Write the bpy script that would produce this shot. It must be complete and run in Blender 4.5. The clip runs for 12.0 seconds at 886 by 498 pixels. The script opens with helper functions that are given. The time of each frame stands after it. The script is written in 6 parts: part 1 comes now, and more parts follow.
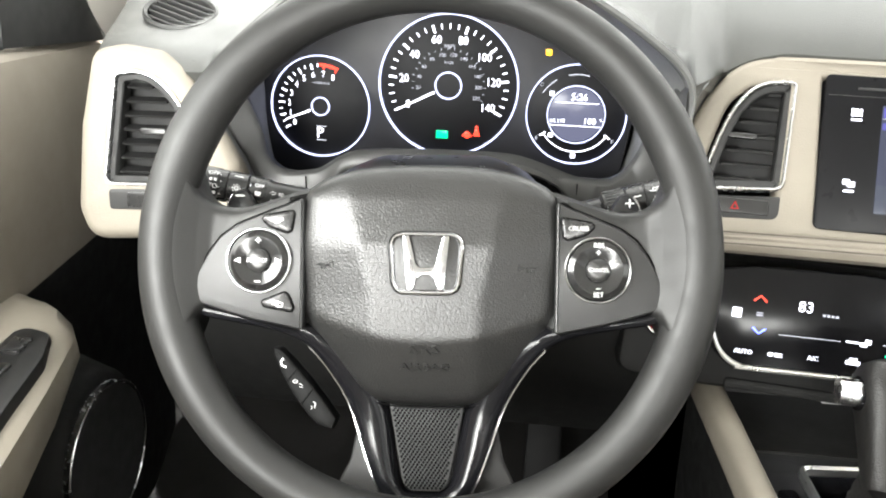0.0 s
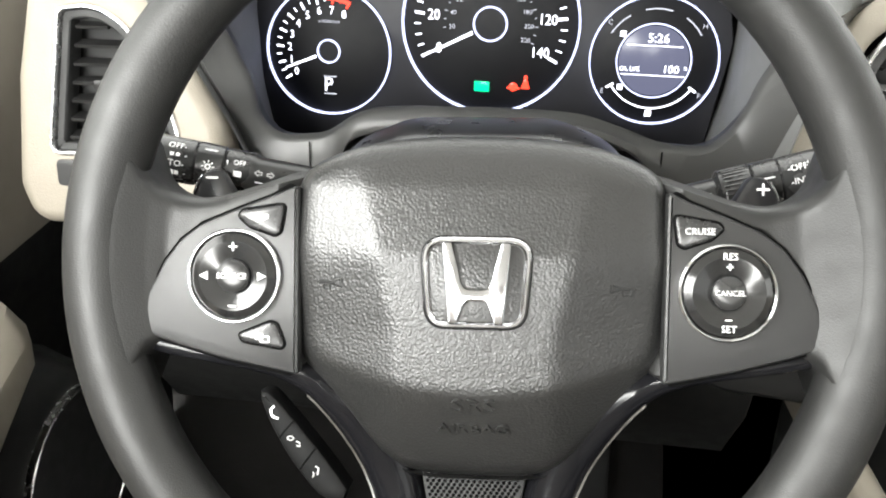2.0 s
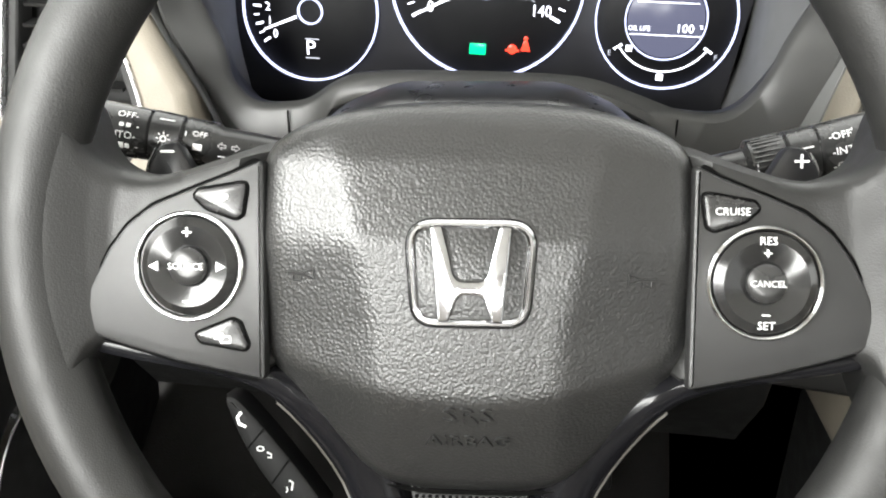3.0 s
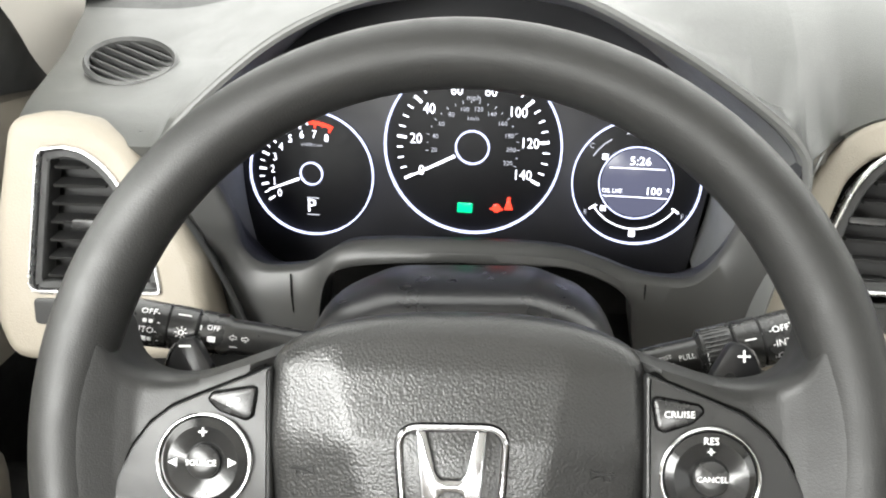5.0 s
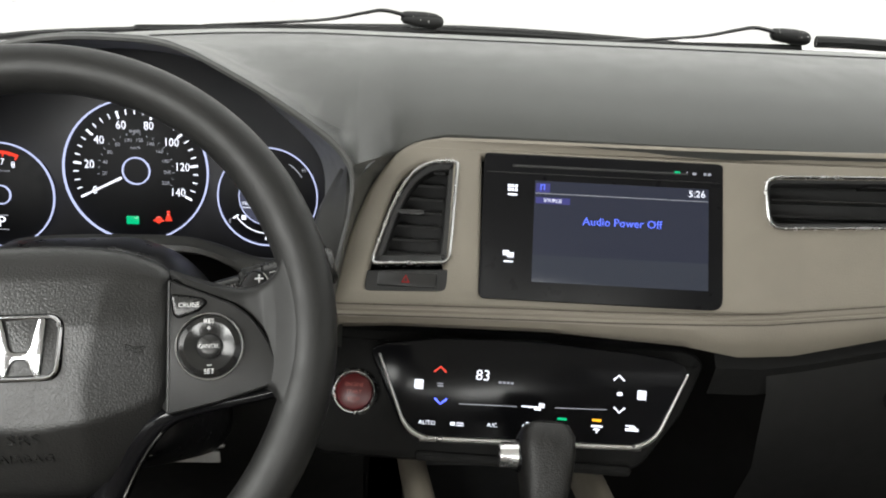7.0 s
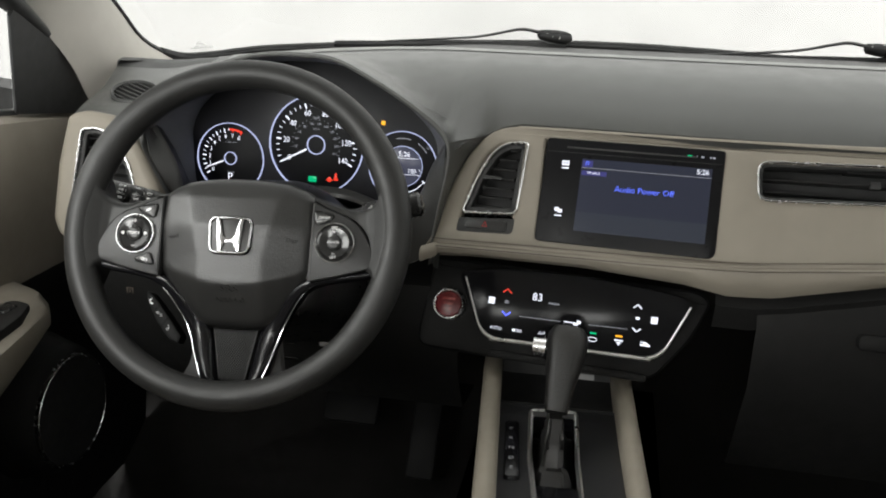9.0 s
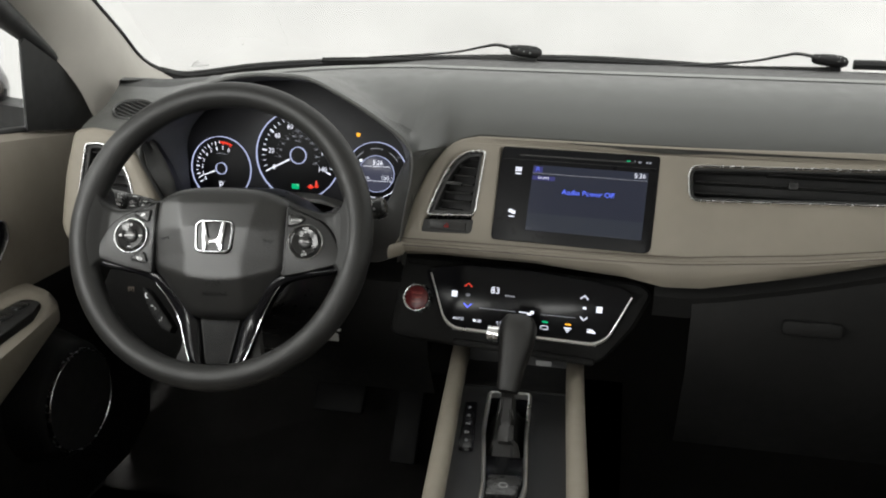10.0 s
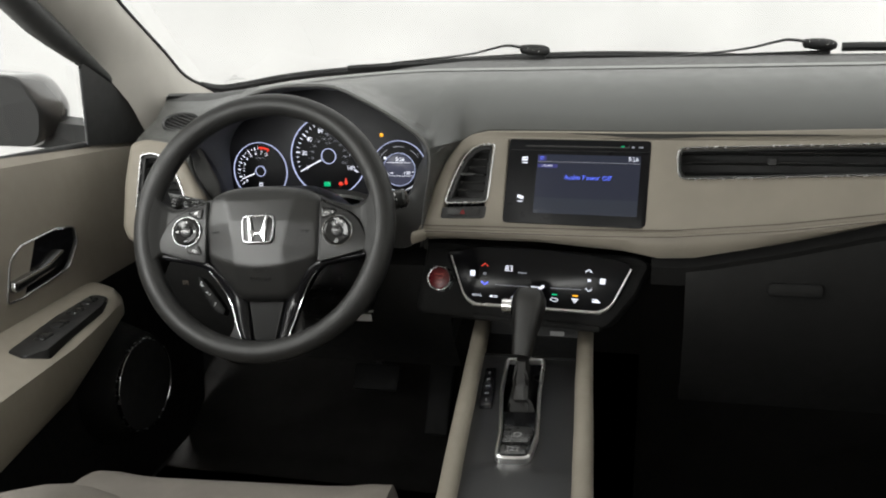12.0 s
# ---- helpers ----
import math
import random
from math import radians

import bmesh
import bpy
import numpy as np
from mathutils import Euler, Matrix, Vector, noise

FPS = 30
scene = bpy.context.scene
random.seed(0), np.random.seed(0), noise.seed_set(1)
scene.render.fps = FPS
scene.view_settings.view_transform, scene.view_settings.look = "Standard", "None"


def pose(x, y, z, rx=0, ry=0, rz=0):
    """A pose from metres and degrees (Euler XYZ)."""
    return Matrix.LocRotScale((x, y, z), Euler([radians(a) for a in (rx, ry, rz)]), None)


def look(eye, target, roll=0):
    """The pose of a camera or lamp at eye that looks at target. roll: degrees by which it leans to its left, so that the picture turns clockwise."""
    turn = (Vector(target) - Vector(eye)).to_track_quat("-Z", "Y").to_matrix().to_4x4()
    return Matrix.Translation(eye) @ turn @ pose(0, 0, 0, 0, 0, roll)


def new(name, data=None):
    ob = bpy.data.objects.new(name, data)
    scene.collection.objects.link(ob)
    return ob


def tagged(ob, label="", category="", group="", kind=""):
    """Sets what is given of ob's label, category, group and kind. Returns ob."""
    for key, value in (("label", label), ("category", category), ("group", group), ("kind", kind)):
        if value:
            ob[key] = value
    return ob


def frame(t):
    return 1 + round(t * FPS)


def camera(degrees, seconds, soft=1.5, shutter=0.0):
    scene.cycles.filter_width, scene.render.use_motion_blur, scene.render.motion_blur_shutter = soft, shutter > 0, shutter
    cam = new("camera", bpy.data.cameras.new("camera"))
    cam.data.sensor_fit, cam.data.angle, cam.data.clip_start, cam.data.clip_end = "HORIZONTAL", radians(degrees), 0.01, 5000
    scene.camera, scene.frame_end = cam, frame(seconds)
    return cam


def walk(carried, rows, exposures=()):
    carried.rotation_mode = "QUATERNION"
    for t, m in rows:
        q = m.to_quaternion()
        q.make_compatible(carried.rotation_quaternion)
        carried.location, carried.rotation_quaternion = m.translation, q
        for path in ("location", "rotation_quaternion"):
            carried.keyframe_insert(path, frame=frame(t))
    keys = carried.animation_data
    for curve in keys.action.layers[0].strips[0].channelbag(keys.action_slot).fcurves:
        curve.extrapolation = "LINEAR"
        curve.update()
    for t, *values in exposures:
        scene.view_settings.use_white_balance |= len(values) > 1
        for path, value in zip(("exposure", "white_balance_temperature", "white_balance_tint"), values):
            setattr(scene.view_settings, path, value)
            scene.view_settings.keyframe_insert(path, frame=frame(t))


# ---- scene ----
cam = camera(53.9, 12.0, soft=2.0)
PATH = [
    (0, (0.069, -0.493, 1.0), (-0.142, 1.332, 0.21), 1.6),
    (0.5, (0.058, -0.444, 0.993), (-0.154, 1.356, 0.148), 1.9),
    (1, (0.049, -0.399, 0.983), (-0.209, 1.382, 0.11), 1.2),
    (1.5, (0.041, -0.361, 0.972), (-0.213, 1.414, 0.086), 0.9),
    (2, (0.032, -0.326, 0.957), (-0.212, 1.443, 0.055), 1.1),
    (2.5, (0.029, -0.294, 0.941), (-0.217, 1.455, 0.002), 0.9),
    (2.7, (0.028, -0.284, 0.936), (-0.211, 1.459, -0.015), 0.9),
    (4.3, (0.035, -0.264, 0.973), (-0.198, 1.469, 0.002), 0.6),
    (4.5, (0.035, -0.274, 0.985), (-0.204, 1.488, 0.069), 0.5),
    (5, (0.037, -0.295, 1.006), (-0.208, 1.523, 0.208), 0.5),
    (5.5, (0.055, -0.305, 1.003), (-0.183, 1.541, 0.273), 0.4),
    (5.9, (0.093, -0.319, 0.995), (-0.067, 1.553, 0.307), 0.6),
    (6, (0.109, -0.331, 0.994), (-0.011, 1.543, 0.306), 1.3),
    (6.5, (0.172, -0.395, 0.986), (0.271, 1.502, 0.361), 2.9),
    (6.7, (0.191, -0.433, 0.989), (0.322, 1.472, 0.394), 2.8),
    (8.3, (0.324, -0.727, 1.014), (0.189, 1.187, 0.451), 2.3),
    (8.5, (0.343, -0.754, 1.018), (0.086, 1.146, 0.447), 2.2),
    (9, (0.378, -0.81, 1.034), (0.024, 1.07, 0.449), 1.9),
    (9.5, (0.417, -0.862, 1.049), (0.05, 1.019, 0.475), 1.5),
    (10, (0.463, -0.913, 1.06), (0.079, 0.965, 0.489), 1.0),
    (10.5, (0.494, -0.958, 1.074), (0.089, 0.914, 0.499), -0.2),
    (11, (0.507, -0.992, 1.078), (0.079, 0.874, 0.499), -1.2),
    (11.5, (0.512, -1.021, 1.082), (0.065, 0.84, 0.502), -1.7),
    (12, (0.52, -1.046, 1.081), (0.054, 0.812, 0.506), -2.2),
]
walk(cam, [(t, look(eye, target, roll)) for t, eye, target, roll in PATH],
     [(0, 2.6), (1.5, 2.49), (2.7, 2.43), (4.3, 2.30), (5.0, 2.26), (5.5, 1.76), (6.0, 1.45), (6.7, 1.15), (8.3, 0.95), (9.0, 0.75), (9.5, 0.42), (10.0, 0.66), (10.5, 0.72), (12.0, 0.74)])

# ---- light ----
world = bpy.data.worlds.new("booth_light")
scene.world = world
world.use_nodes = True
wn = world.node_tree.nodes
wn["Background"].inputs["Color"].default_value = (0.985, 0.995, 0.965, 1)
wn["Background"].inputs["Strength"].default_value = 4.6


def window_lamp(name, eye, target, w, d, watts):
    la = bpy.data.lights.new(name, "AREA")
    la.shape, la.size, la.size_y, la.energy, la.color = "RECTANGLE", w, d, watts, (0.985, 0.99, 0.955)
    ob = new(name, la)
    ob.matrix_world = look(eye, target)


# booth light coming in at the driver's side windows and at the tailgate
window_lamp("front_window_light", (-0.385, -0.28, 1.05), (0.1, -0.05, 0.88), 0.62, 0.24, 3.2)
window_lamp("rear_window_light", (-0.40, -1.15, 1.05), (0.2, -0.3, 0.8), 0.8, 0.26, 7.4)
window_lamp("tailgate_light", (0.30, -2.15, 1.06), (0.05, 0.0, 0.80), 0.8, 0.22, 5.5)


# ---- materials ----
def mat(name, color, rough=0.5, metal=0.0, bump=0.0, scale=900.0, vary=0.12, vscale=14.0, emit=0.0, coat=0.0, kind="noise", spec=0.5, rvary=0.12):
    m = bpy.data.materials.new(name)
    m.use_nodes = True
    nt = m.node_tree
    b = nt.nodes["Principled BSDF"]
    b.inputs["Base Color"].default_value = (*color, 1)
    b.inputs["Roughness"].default_value = rough
    b.inputs["Metallic"].default_value = metal
    b.inputs["Coat Weight"].default_value = coat
    b.inputs["Coat Roughness"].default_value = 0.05
    b.inputs["Specular IOR Level"].default_value = spec
    if emit:
        b.inputs["Emission Color"].default_value = (*color, 1)
        b.inputs["Emission Strength"].default_value = emit
        b.inputs["Base Color"].default_value = (0.004, 0.004, 0.004, 1)
        b.inputs["Roughness"].default_value = 0.2
        b.inputs["Specular IOR Level"].default_value = 0.2
        return m
    co = nt.nodes.new("ShaderNodeTexCoord")
    if vary:
        big = nt.nodes.new("ShaderNodeTexNoise")
        big.inputs["Scale"].default_value, big.inputs["Detail"].default_value = vscale, 6
        nt.links.new(co.outputs["Object"], big.inputs["Vector"])
        ramp = nt.nodes.new("ShaderNodeMapRange")
        ramp.inputs["To Min"].default_value, ramp.inputs["To Max"].default_value = 1 - vary, 1 + vary
        ramp.inputs["From Min"].default_value, ramp.inputs["From Max"].default_value = 0.3, 0.7
        nt.links.new(big.outputs["Fac"], ramp.inputs["Value"])
        mix = nt.nodes.new("ShaderNodeMix")
        mix.data_type, mix.blend_type = "RGBA", "MULTIPLY"
        mix.inputs["Factor"].default_value = 1
        mix.inputs["A"].default_value = (*color, 1)
        nt.links.new(ramp.outputs["Result"], mix.inputs["B"])
        nt.links.new(mix.outputs["Result"], b.inputs["Base Color"])
        rr = nt.nodes.new("ShaderNodeMapRange")
        rr.inputs["From Min"].default_value, rr.inputs["From Max"].default_value = 0.3, 0.7
        rr.inputs["To Min"].default_value = max(0.02, rough * (1 - rvary))
        rr.inputs["To Max"].default_value = min(1, rough * (1 + rvary))
        wear = nt.nodes.new("ShaderNodeTexNoise")
        wear.inputs["Scale"].default_value, wear.inputs["Detail"].default_value = vscale * 4.3, 5
        nt.links.new(co.outputs["Object"], wear.inputs["Vector"])
        nt.links.new(wear.outputs["Fac"], rr.inputs["Value"])
        nt.links.new(rr.outputs["Result"], b.inputs["Roughness"])
    if bump:
        if kind == "leather":
            t = nt.nodes.new("ShaderNodeTexVoronoi")
            t.feature = "SMOOTH_F1"
            t.inputs["Smoothness"].default_value = 0.35
            out = t.outputs["Distance"]
        else:
            t = nt.nodes.new("ShaderNodeTexNoise")
            t.inputs["Detail"].default_value = 4
            out = t.outputs["Fac"]
        t.inputs["Scale"].default_value = scale
        nt.links.new(co.outputs["Object"], t.inputs["Vector"])
        bp = nt.nodes.new("ShaderNodeBump")
        bp.inputs["Strength"].default_value = bump
        bp.inputs["Distance"].default_value = 0.0006
        bp.invert = kind == "leather"
        nt.links.new(out, bp.inputs["Height"])
        nt.links.new(bp.outputs["Normal"], b.inputs["Normal"])
    return m


def glass_mat(name, tint, rough=0.0, drops=False):
    m = bpy.data.materials.new(name)
    m.use_nodes = True
    nt = m.node_tree
    nt.nodes.clear()
    out = nt.nodes.new("ShaderNodeOutputMaterial")
    tr = nt.nodes.new("ShaderNodeBsdfTransparent")
    tr.inputs["Color"].default_value = (*tint, 1)
    gl = nt.nodes.new("ShaderNodeBsdfGlossy")
    gl.inputs["Roughness"].default_value = 0.03
    mx = nt.nodes.new("ShaderNodeMixShader")
    mx.inputs["Fac"].default_value = 0.04
    nt.links.new(tr.outputs["BSDF"], mx.inputs[1])
    nt.links.new(gl.outputs["BSDF"], mx.inputs[2])
    nt.links.new(mx.outputs["Shader"], out.inputs["Surface"])
    if drops:
        co = nt.nodes.new("ShaderNodeTexCoord")
        no = nt.nodes.new("ShaderNodeTexNoise")
        no.inputs["Scale"].default_value, no.inputs["Detail"].default_value = 5.0, 8
        nt.links.new(co.outputs["Object"], no.inputs["Vector"])
        rp = nt.nodes.new("ShaderNodeMapRange")
        rp.inputs["From Min"].default_value, rp.inputs["From Max"].default_value = 0.3, 0.7
        rp.inputs["To Min"].default_value, rp.inputs["To Max"].default_value = 0.965, 1.03
        nt.links.new(no.outputs["Fac"], rp.inputs["Value"])
        mm = nt.nodes.new("ShaderNodeMix")
        mm.data_type, mm.blend_type = "RGBA", "MULTIPLY"
        mm.inputs["Factor"].default_value = 1
        mm.inputs["A"].default_value = (*tint, 1)
        nt.links.new(rp.outputs["Result"], mm.inputs["B"])
        nt.links.new(mm.outputs["Result"], tr.inputs["Color"])
    return m


# hood charcoal, its base colour lifted to paint in haze and dial light
HOODHAZE = mat("haze_lifted_charcoal_plastic", (0.14, 0.141, 0.138), 0.42, bump=0.25, scale=1500, vary=0.08)
SOFT = mat("charcoal_soft_vinyl", (0.043, 0.0447, 0.042), 0.36, spec=1.0, bump=0.25, scale=1300, kind="leather", vary=0.06, vscale=9)
# paler than the vinyl: windscreen light on the dashboard crest, put into the colour
CRESTGLEAM = mat("charcoal_plastic_painted_highlight", (0.24, 0.243, 0.236), 0.45, bump=0.2, scale=1500, vary=0.08)
LIP = mat("charcoal_satin_lip", (0.048, 0.048, 0.047), 0.36, bump=0.2, scale=1500, vary=0.06)
SHROUD = mat("black_smooth_shroud", (0.009, 0.009, 0.010), 0.3, vary=0.08)
KEYDARK = mat("dull_black_key", (0.006, 0.006, 0.006), 0.55, vary=0.1, spec=0.12)
FRAMEMETAL = mat("bright_satin_metal", (0.88, 0.88, 0.88), 0.30, metal=1.0, vary=0.05)
HARD = mat("black_hard_plastic", (0.028, 0.028, 0.028), 0.5, bump=0.25, scale=1500)
DEEP = mat("matt_black_plastic", (0.022, 0.022, 0.022), 0.65, bump=0.2, scale=1200)
RIM = mat("black_grained_polyurethane", (0.0145, 0.0145, 0.0141), 0.48, bump=0.13, scale=1300, kind="leather", vscale=20, spec=0.42)
PAD = mat("black_pebbled_airbag_vinyl", (0.0155, 0.0155, 0.0151), 0.35, bump=0.34, scale=800, kind="leather", vscale=20, spec=0.6, vary=0.05, rvary=0.05)
SATIN = mat("dark_satin_metallic_plastic", (0.026, 0.026, 0.026), 0.34, metal=0.2, bump=0.3, scale=2600, vscale=30)
GLOSS = mat("piano_black_plastic", (0.006, 0.006, 0.007), 0.15, vary=0.1, spec=0.28)
TOUCHGLASS = mat("black_touch_glass", (0.006, 0.006, 0.007), 0.17, vary=0.1, spec=0.16)
SCREENGLASS = mat("dull_black_screen_glass", (0.006, 0.006, 0.007), 0.30, vary=0.1, spec=0.12)
GLOSSKEY = mat("glossy_black_key", (0.012, 0.012, 0.012), 0.16, vary=0.1)
SLAT = mat("black_louvre_plastic", (0.013, 0.013, 0.013), 0.42, vary=0.1)
BUTTON = mat("black_satin_button", (0.02, 0.02, 0.02), 0.28, bump=0.1, scale=2000)
POLISHED = mat("polished_chrome", (0.45, 0.45, 0.46), 0.14, metal=1.0, vary=0.05, vscale=30)
CHROME = mat("bright_chrome", (0.86, 0.86, 0.87), 0.26, metal=1.0, vary=0.05, vscale=30)
TAN = mat("warm_grey_leatherette", (0.234, 0.209, 0.171), 0.6, bump=0.3, scale=900, kind="leather", vary=0.06)
TANSEAT = mat("warm_grey_seat_fabric", (0.195, 0.177, 0.157), 0.8, bump=0.5, scale=1500, vary=0.08)
TRIMTAN = mat("pale_grey_moulded_trim", (0.47, 0.445, 0.405), 0.62, bump=0.25, scale=1200, vary=0.05)
THREAD = mat("dark_brown_thread", (0.10, 0.085, 0.07), 0.8, vary=0.2, vscale=200)
CARPET = mat("black_carpet", (0.024, 0.0232, 0.0224), 0.95, bump=1.0, scale=500, spec=0.1)
FELT = mat("grey_headlining", (0.28, 0.273, 0.26), 0.9, bump=0.5, scale=900, vary=0.05)
LOWER_PLASTIC = mat("dull_black_lower_plastic", (0.012, 0.012, 0.0117), 0.65, bump=0.3, scale=1500, spec=0.2)
RUBBER = mat("black_rubber", (0.016, 0.016, 0.016), 0.6, bump=0.2, scale=800)
PAINT = mat("dark_brown_grey_car_paint", (0.075, 0.07, 0.07), 0.2, coat=0.8, vary=0.1)
SILVER = mat("silver_pearl_paint", (0.5, 0.5, 0.5), 0.35, coat=0.4, vary=0.1)
CONCRETE = mat("white_booth_floor", (0.60, 0.597, 0.59), 0.8, vary=0.04, vscale=0.5)
BOOTHWALL = mat("white_booth_wall", (0.80, 0.79, 0.787), 0.7, vary=0.10, vscale=0.8)
REDBTN = mat("dark_red_button", (0.11, 0.007, 0.009), 0.3, vary=0.1)
PRINT = mat("white_print", (0.75, 0.75, 0.75), 0.5, vary=0)
DIMPRINT = mat("grey_print", (0.35, 0.35, 0.35), 0.5, vary=0)
DIAL = mat("black_dial_face", (0.005, 0.005, 0.006), 0.5, vary=0.2, vscale=30, spec=0.15)
LENS = mat("smoked_dial_surround", (0.022, 0.022, 0.025), 0.4, vary=0.2, spec=0.2)
GLOW = mat("white_backlight", (0.85, 0.88, 1.0), emit=0.85)
RING = mat("blue_white_ring_light", (0.60, 0.66, 1.0), emit=0.55)
GREYGLOW = mat("dim_white_backlight", (0.6, 0.62, 0.7), emit=0.30)
REDGLOW = mat("red_telltale", (1.0, 0.06, 0.03), emit=0.55)
DIMRED = mat("red_reflection_mark", (0.5, 0.02, 0.02), emit=0.25)
GREENGLOW = mat("green_telltale", (0.0, 0.60, 0.24), emit=0.5)
AMBERGLOW = mat("amber_telltale", (1.0, 0.45, 0.02), emit=0.8)
BLUEGLOW = mat("blue_telltale", (0.08, 0.12, 1.0), emit=1.6)
BLUETEXT = mat("blue_screen_text", (0.10, 0.16, 0.95), emit=1.0)
LCD = mat("dark_blue_grey_display", (0.014, 0.016, 0.026), emit=1.0)
LCDLOW = mat("grey_display_band", (0.019, 0.022, 0.030), emit=1.0)
LCDTAB = mat("blue_display_tab", (0.03, 0.03, 0.12), emit=1.0)
LCDGREY = mat("grey_liquid_crystal", (0.036, 0.038, 0.058), emit=1.0)
GLASS = glass_mat("tinted_window_glass", (0.205, 0.205, 0.202), drops=True)
PRIVACY = glass_mat("dark_privacy_glass", (0.10, 0.10, 0.10))
MIRROR = mat("mirror_glass", (0.8, 0.8, 0.8), 0.03, metal=1.0, vary=0)
CHROMEDARK = mat("dark_polished_edge", (0.48, 0.48, 0.48), 0.2, metal=1.0, vary=0.05)
PIT = mat("black_perforation", (0.002, 0.002, 0.002), 0.9, vary=0, spec=0.05)
SATINDECK = mat("dark_brushed_deck_plastic", (0.018, 0.018, 0.019), 0.30, bump=0.1, scale=1800, vary=0.06, rvary=0.03)
BOOT = mat("black_smooth_leather", (0.013, 0.0125, 0.012), 0.45, bump=0.5, scale=700, kind="leather")
CHROMEDIM = mat("satin_chrome", (0.45, 0.45, 0.45), 0.22, metal=1.0, vary=0.05)
TANDOOR = mat("warm_grey_door_moulding", (0.240, 0.213, 0.178), 0.62, bump=0.3, scale=1000, kind="leather", vary=0.06)
DROP = mat("clear_water_drop", (0.75, 0.75, 0.74), 0.1, vary=0.3, vscale=80)


# ---- building helpers ----
def thing(name, m, label, category, group="", kind=""):
    ob = new(name)
    ob.matrix_world = m
    ob.empty_display_size = 0.02
    return tagged(ob, label, category, group, kind)


def part(name, bm, material, parent, label=""):
    me = bpy.data.meshes.new(name)
    bmesh.ops.recalc_face_normals(bm, faces=bm.faces)
    for f in bm.faces:
        f.smooth = True
    for e in bm.edges:
        e.smooth = e.calc_face_angle(0) < radians(38)
    bm.to_mesh(me)
    bm.free()
    me.materials.append(material)
    ob = new(name, me)
    ob.parent = parent
    if label:
        tagged(ob, label)
    return ob


def single(name, bm, material, label, category, kind="", group=""):
    ob = part(name, bm, material, None)
    return tagged(ob, label, category, group, kind)


def plane_frame(origin, tilt, yaw=0.0, roll=0.0):
    """A frame whose x runs right, y up along a face that leans back by tilt, z out of the face."""
    return Matrix.Translation(origin) @ Matrix.Rotation(radians(yaw), 4, "Z") @ Matrix.Rotation(radians(90 - tilt), 4, "X") @ Matrix.Rotation(radians(roll), 4, "Z")


def rounded(pts, r, seg=5):
    """A closed outline with its corners rounded; r is one radius or one per corner."""
    out, n = [], len(pts)
    for i, p in enumerate(pts):
        p, a, b = Vector(p), Vector(pts[i - 1]), Vector(pts[(i + 1) % n])
        ri = r[i] if isinstance(r, (list, tuple)) else r
        da, db = (a - p), (b - p)
        ang = da.angle(db, math.pi)
        if ri <= 0 or ang > radians(176):
            out.append(p)
            continue
        k = min(ri / math.tan(ang / 2), 0.48 * da.length, 0.48 * db.length)
        s, e = p + da.normalized() * k, p + db.normalized() * k
        for j in range(seg + 1):
            t = j / seg
            out.append((1 - t) ** 2 * s + 2 * t * (1 - t) * p + t * t * e)
    return out


def inset(pts, d):
    """The outline moved inwards by d (outwards where d is negative)."""
    n = len(pts)
    area = sum(pts[i - 1].x * pts[i].y - pts[i].x * pts[i - 1].y for i in range(n))
    sg = 1 if area > 0 else -1
    out = []
    for i in range(n):
        a, p, b = pts[i - 1], pts[i], pts[(i + 1) % n]
        e1, e2 = (p - a), (b - p)
        n1 = Vector((-e1.y, e1.x)).normalized() * sg if e1.length > 1e-9 else Vector((0, 0))
        n2 = Vector((-e2.y, e2.x)).normalized() * sg if e2.length > 1e-9 else n1
        m = n1 + n2
        m = m.normalized() / max(0.5, m.length / 2) if m.length > 1e-6 else n1
        out.append(p + m * d)
    return out


def curve(pts, steps=5):
    """A flat smooth curve through points."""
    return [Vector((p.x, p.y)) for p in smooth_path([(x, y, 0) for x, y in pts], steps)]


def circle(cx, cy, r, n=32, ry=None):
    return [Vector((cx + r * math.cos(2 * math.pi * i / n), cy + (ry or r) * math.sin(2 * math.pi * i / n))) for i in range(n)]


def loft(rings, closed=True, cap0=False, cap1=False, bm=None):
    bm = bm or bmesh.new()
    vs = [[bm.verts.new(p) for p in ring] for ring in rings]
    n = len(rings[0])
    for a, b in zip(vs, vs[1:]):
        for i in range(n if closed else n - 1):
            j = (i + 1) % n
            bm.faces.new((a[i], a[j], b[j], b[i]))
    if cap0:
        bm.faces.new(vs[0][::-1])
    if cap1:
        bm.faces.new(vs[-1])
    return bm


def plate(outline, z0, z1, bevel=0.001, bm=None, back=False):
    """A plate over an outline, from z0 up to z1, with a rounded front edge."""
    o = [Vector(p) for p in outline]
    b = min(bevel, abs(z1 - z0))
    rings = [[(p.x, p.y, z0) for p in o], [(p.x, p.y, z1 - b) for p in o]]
    if b > 0:
        rings.append([(p.x, p.y, z1 - 0.3 * b) for p in inset(o, 0.3 * b)])
        rings.append([(p.x, p.y, z1) for p in inset(o, b)])
    return loft(rings, cap0=back, cap1=True, bm=bm)


def frame_ring(outer, inner, z0, z1, bevel=0.0008, bm=None):
    """A rim between two outlines of equal count."""
    b = bevel
    oi, ii = inset(outer, b), inset(inner, -b)
    rings = [[(p.x, p.y, z0) for p in outer], [(p.x, p.y, z1 - b) for p in outer], [(p.x, p.y, z1) for p in oi],
             [(p.x, p.y, z1) for p in ii], [(p.x, p.y, z1 - b) for p in inner], [(p.x, p.y, z0) for p in inner]]
    return loft(rings, bm=bm)


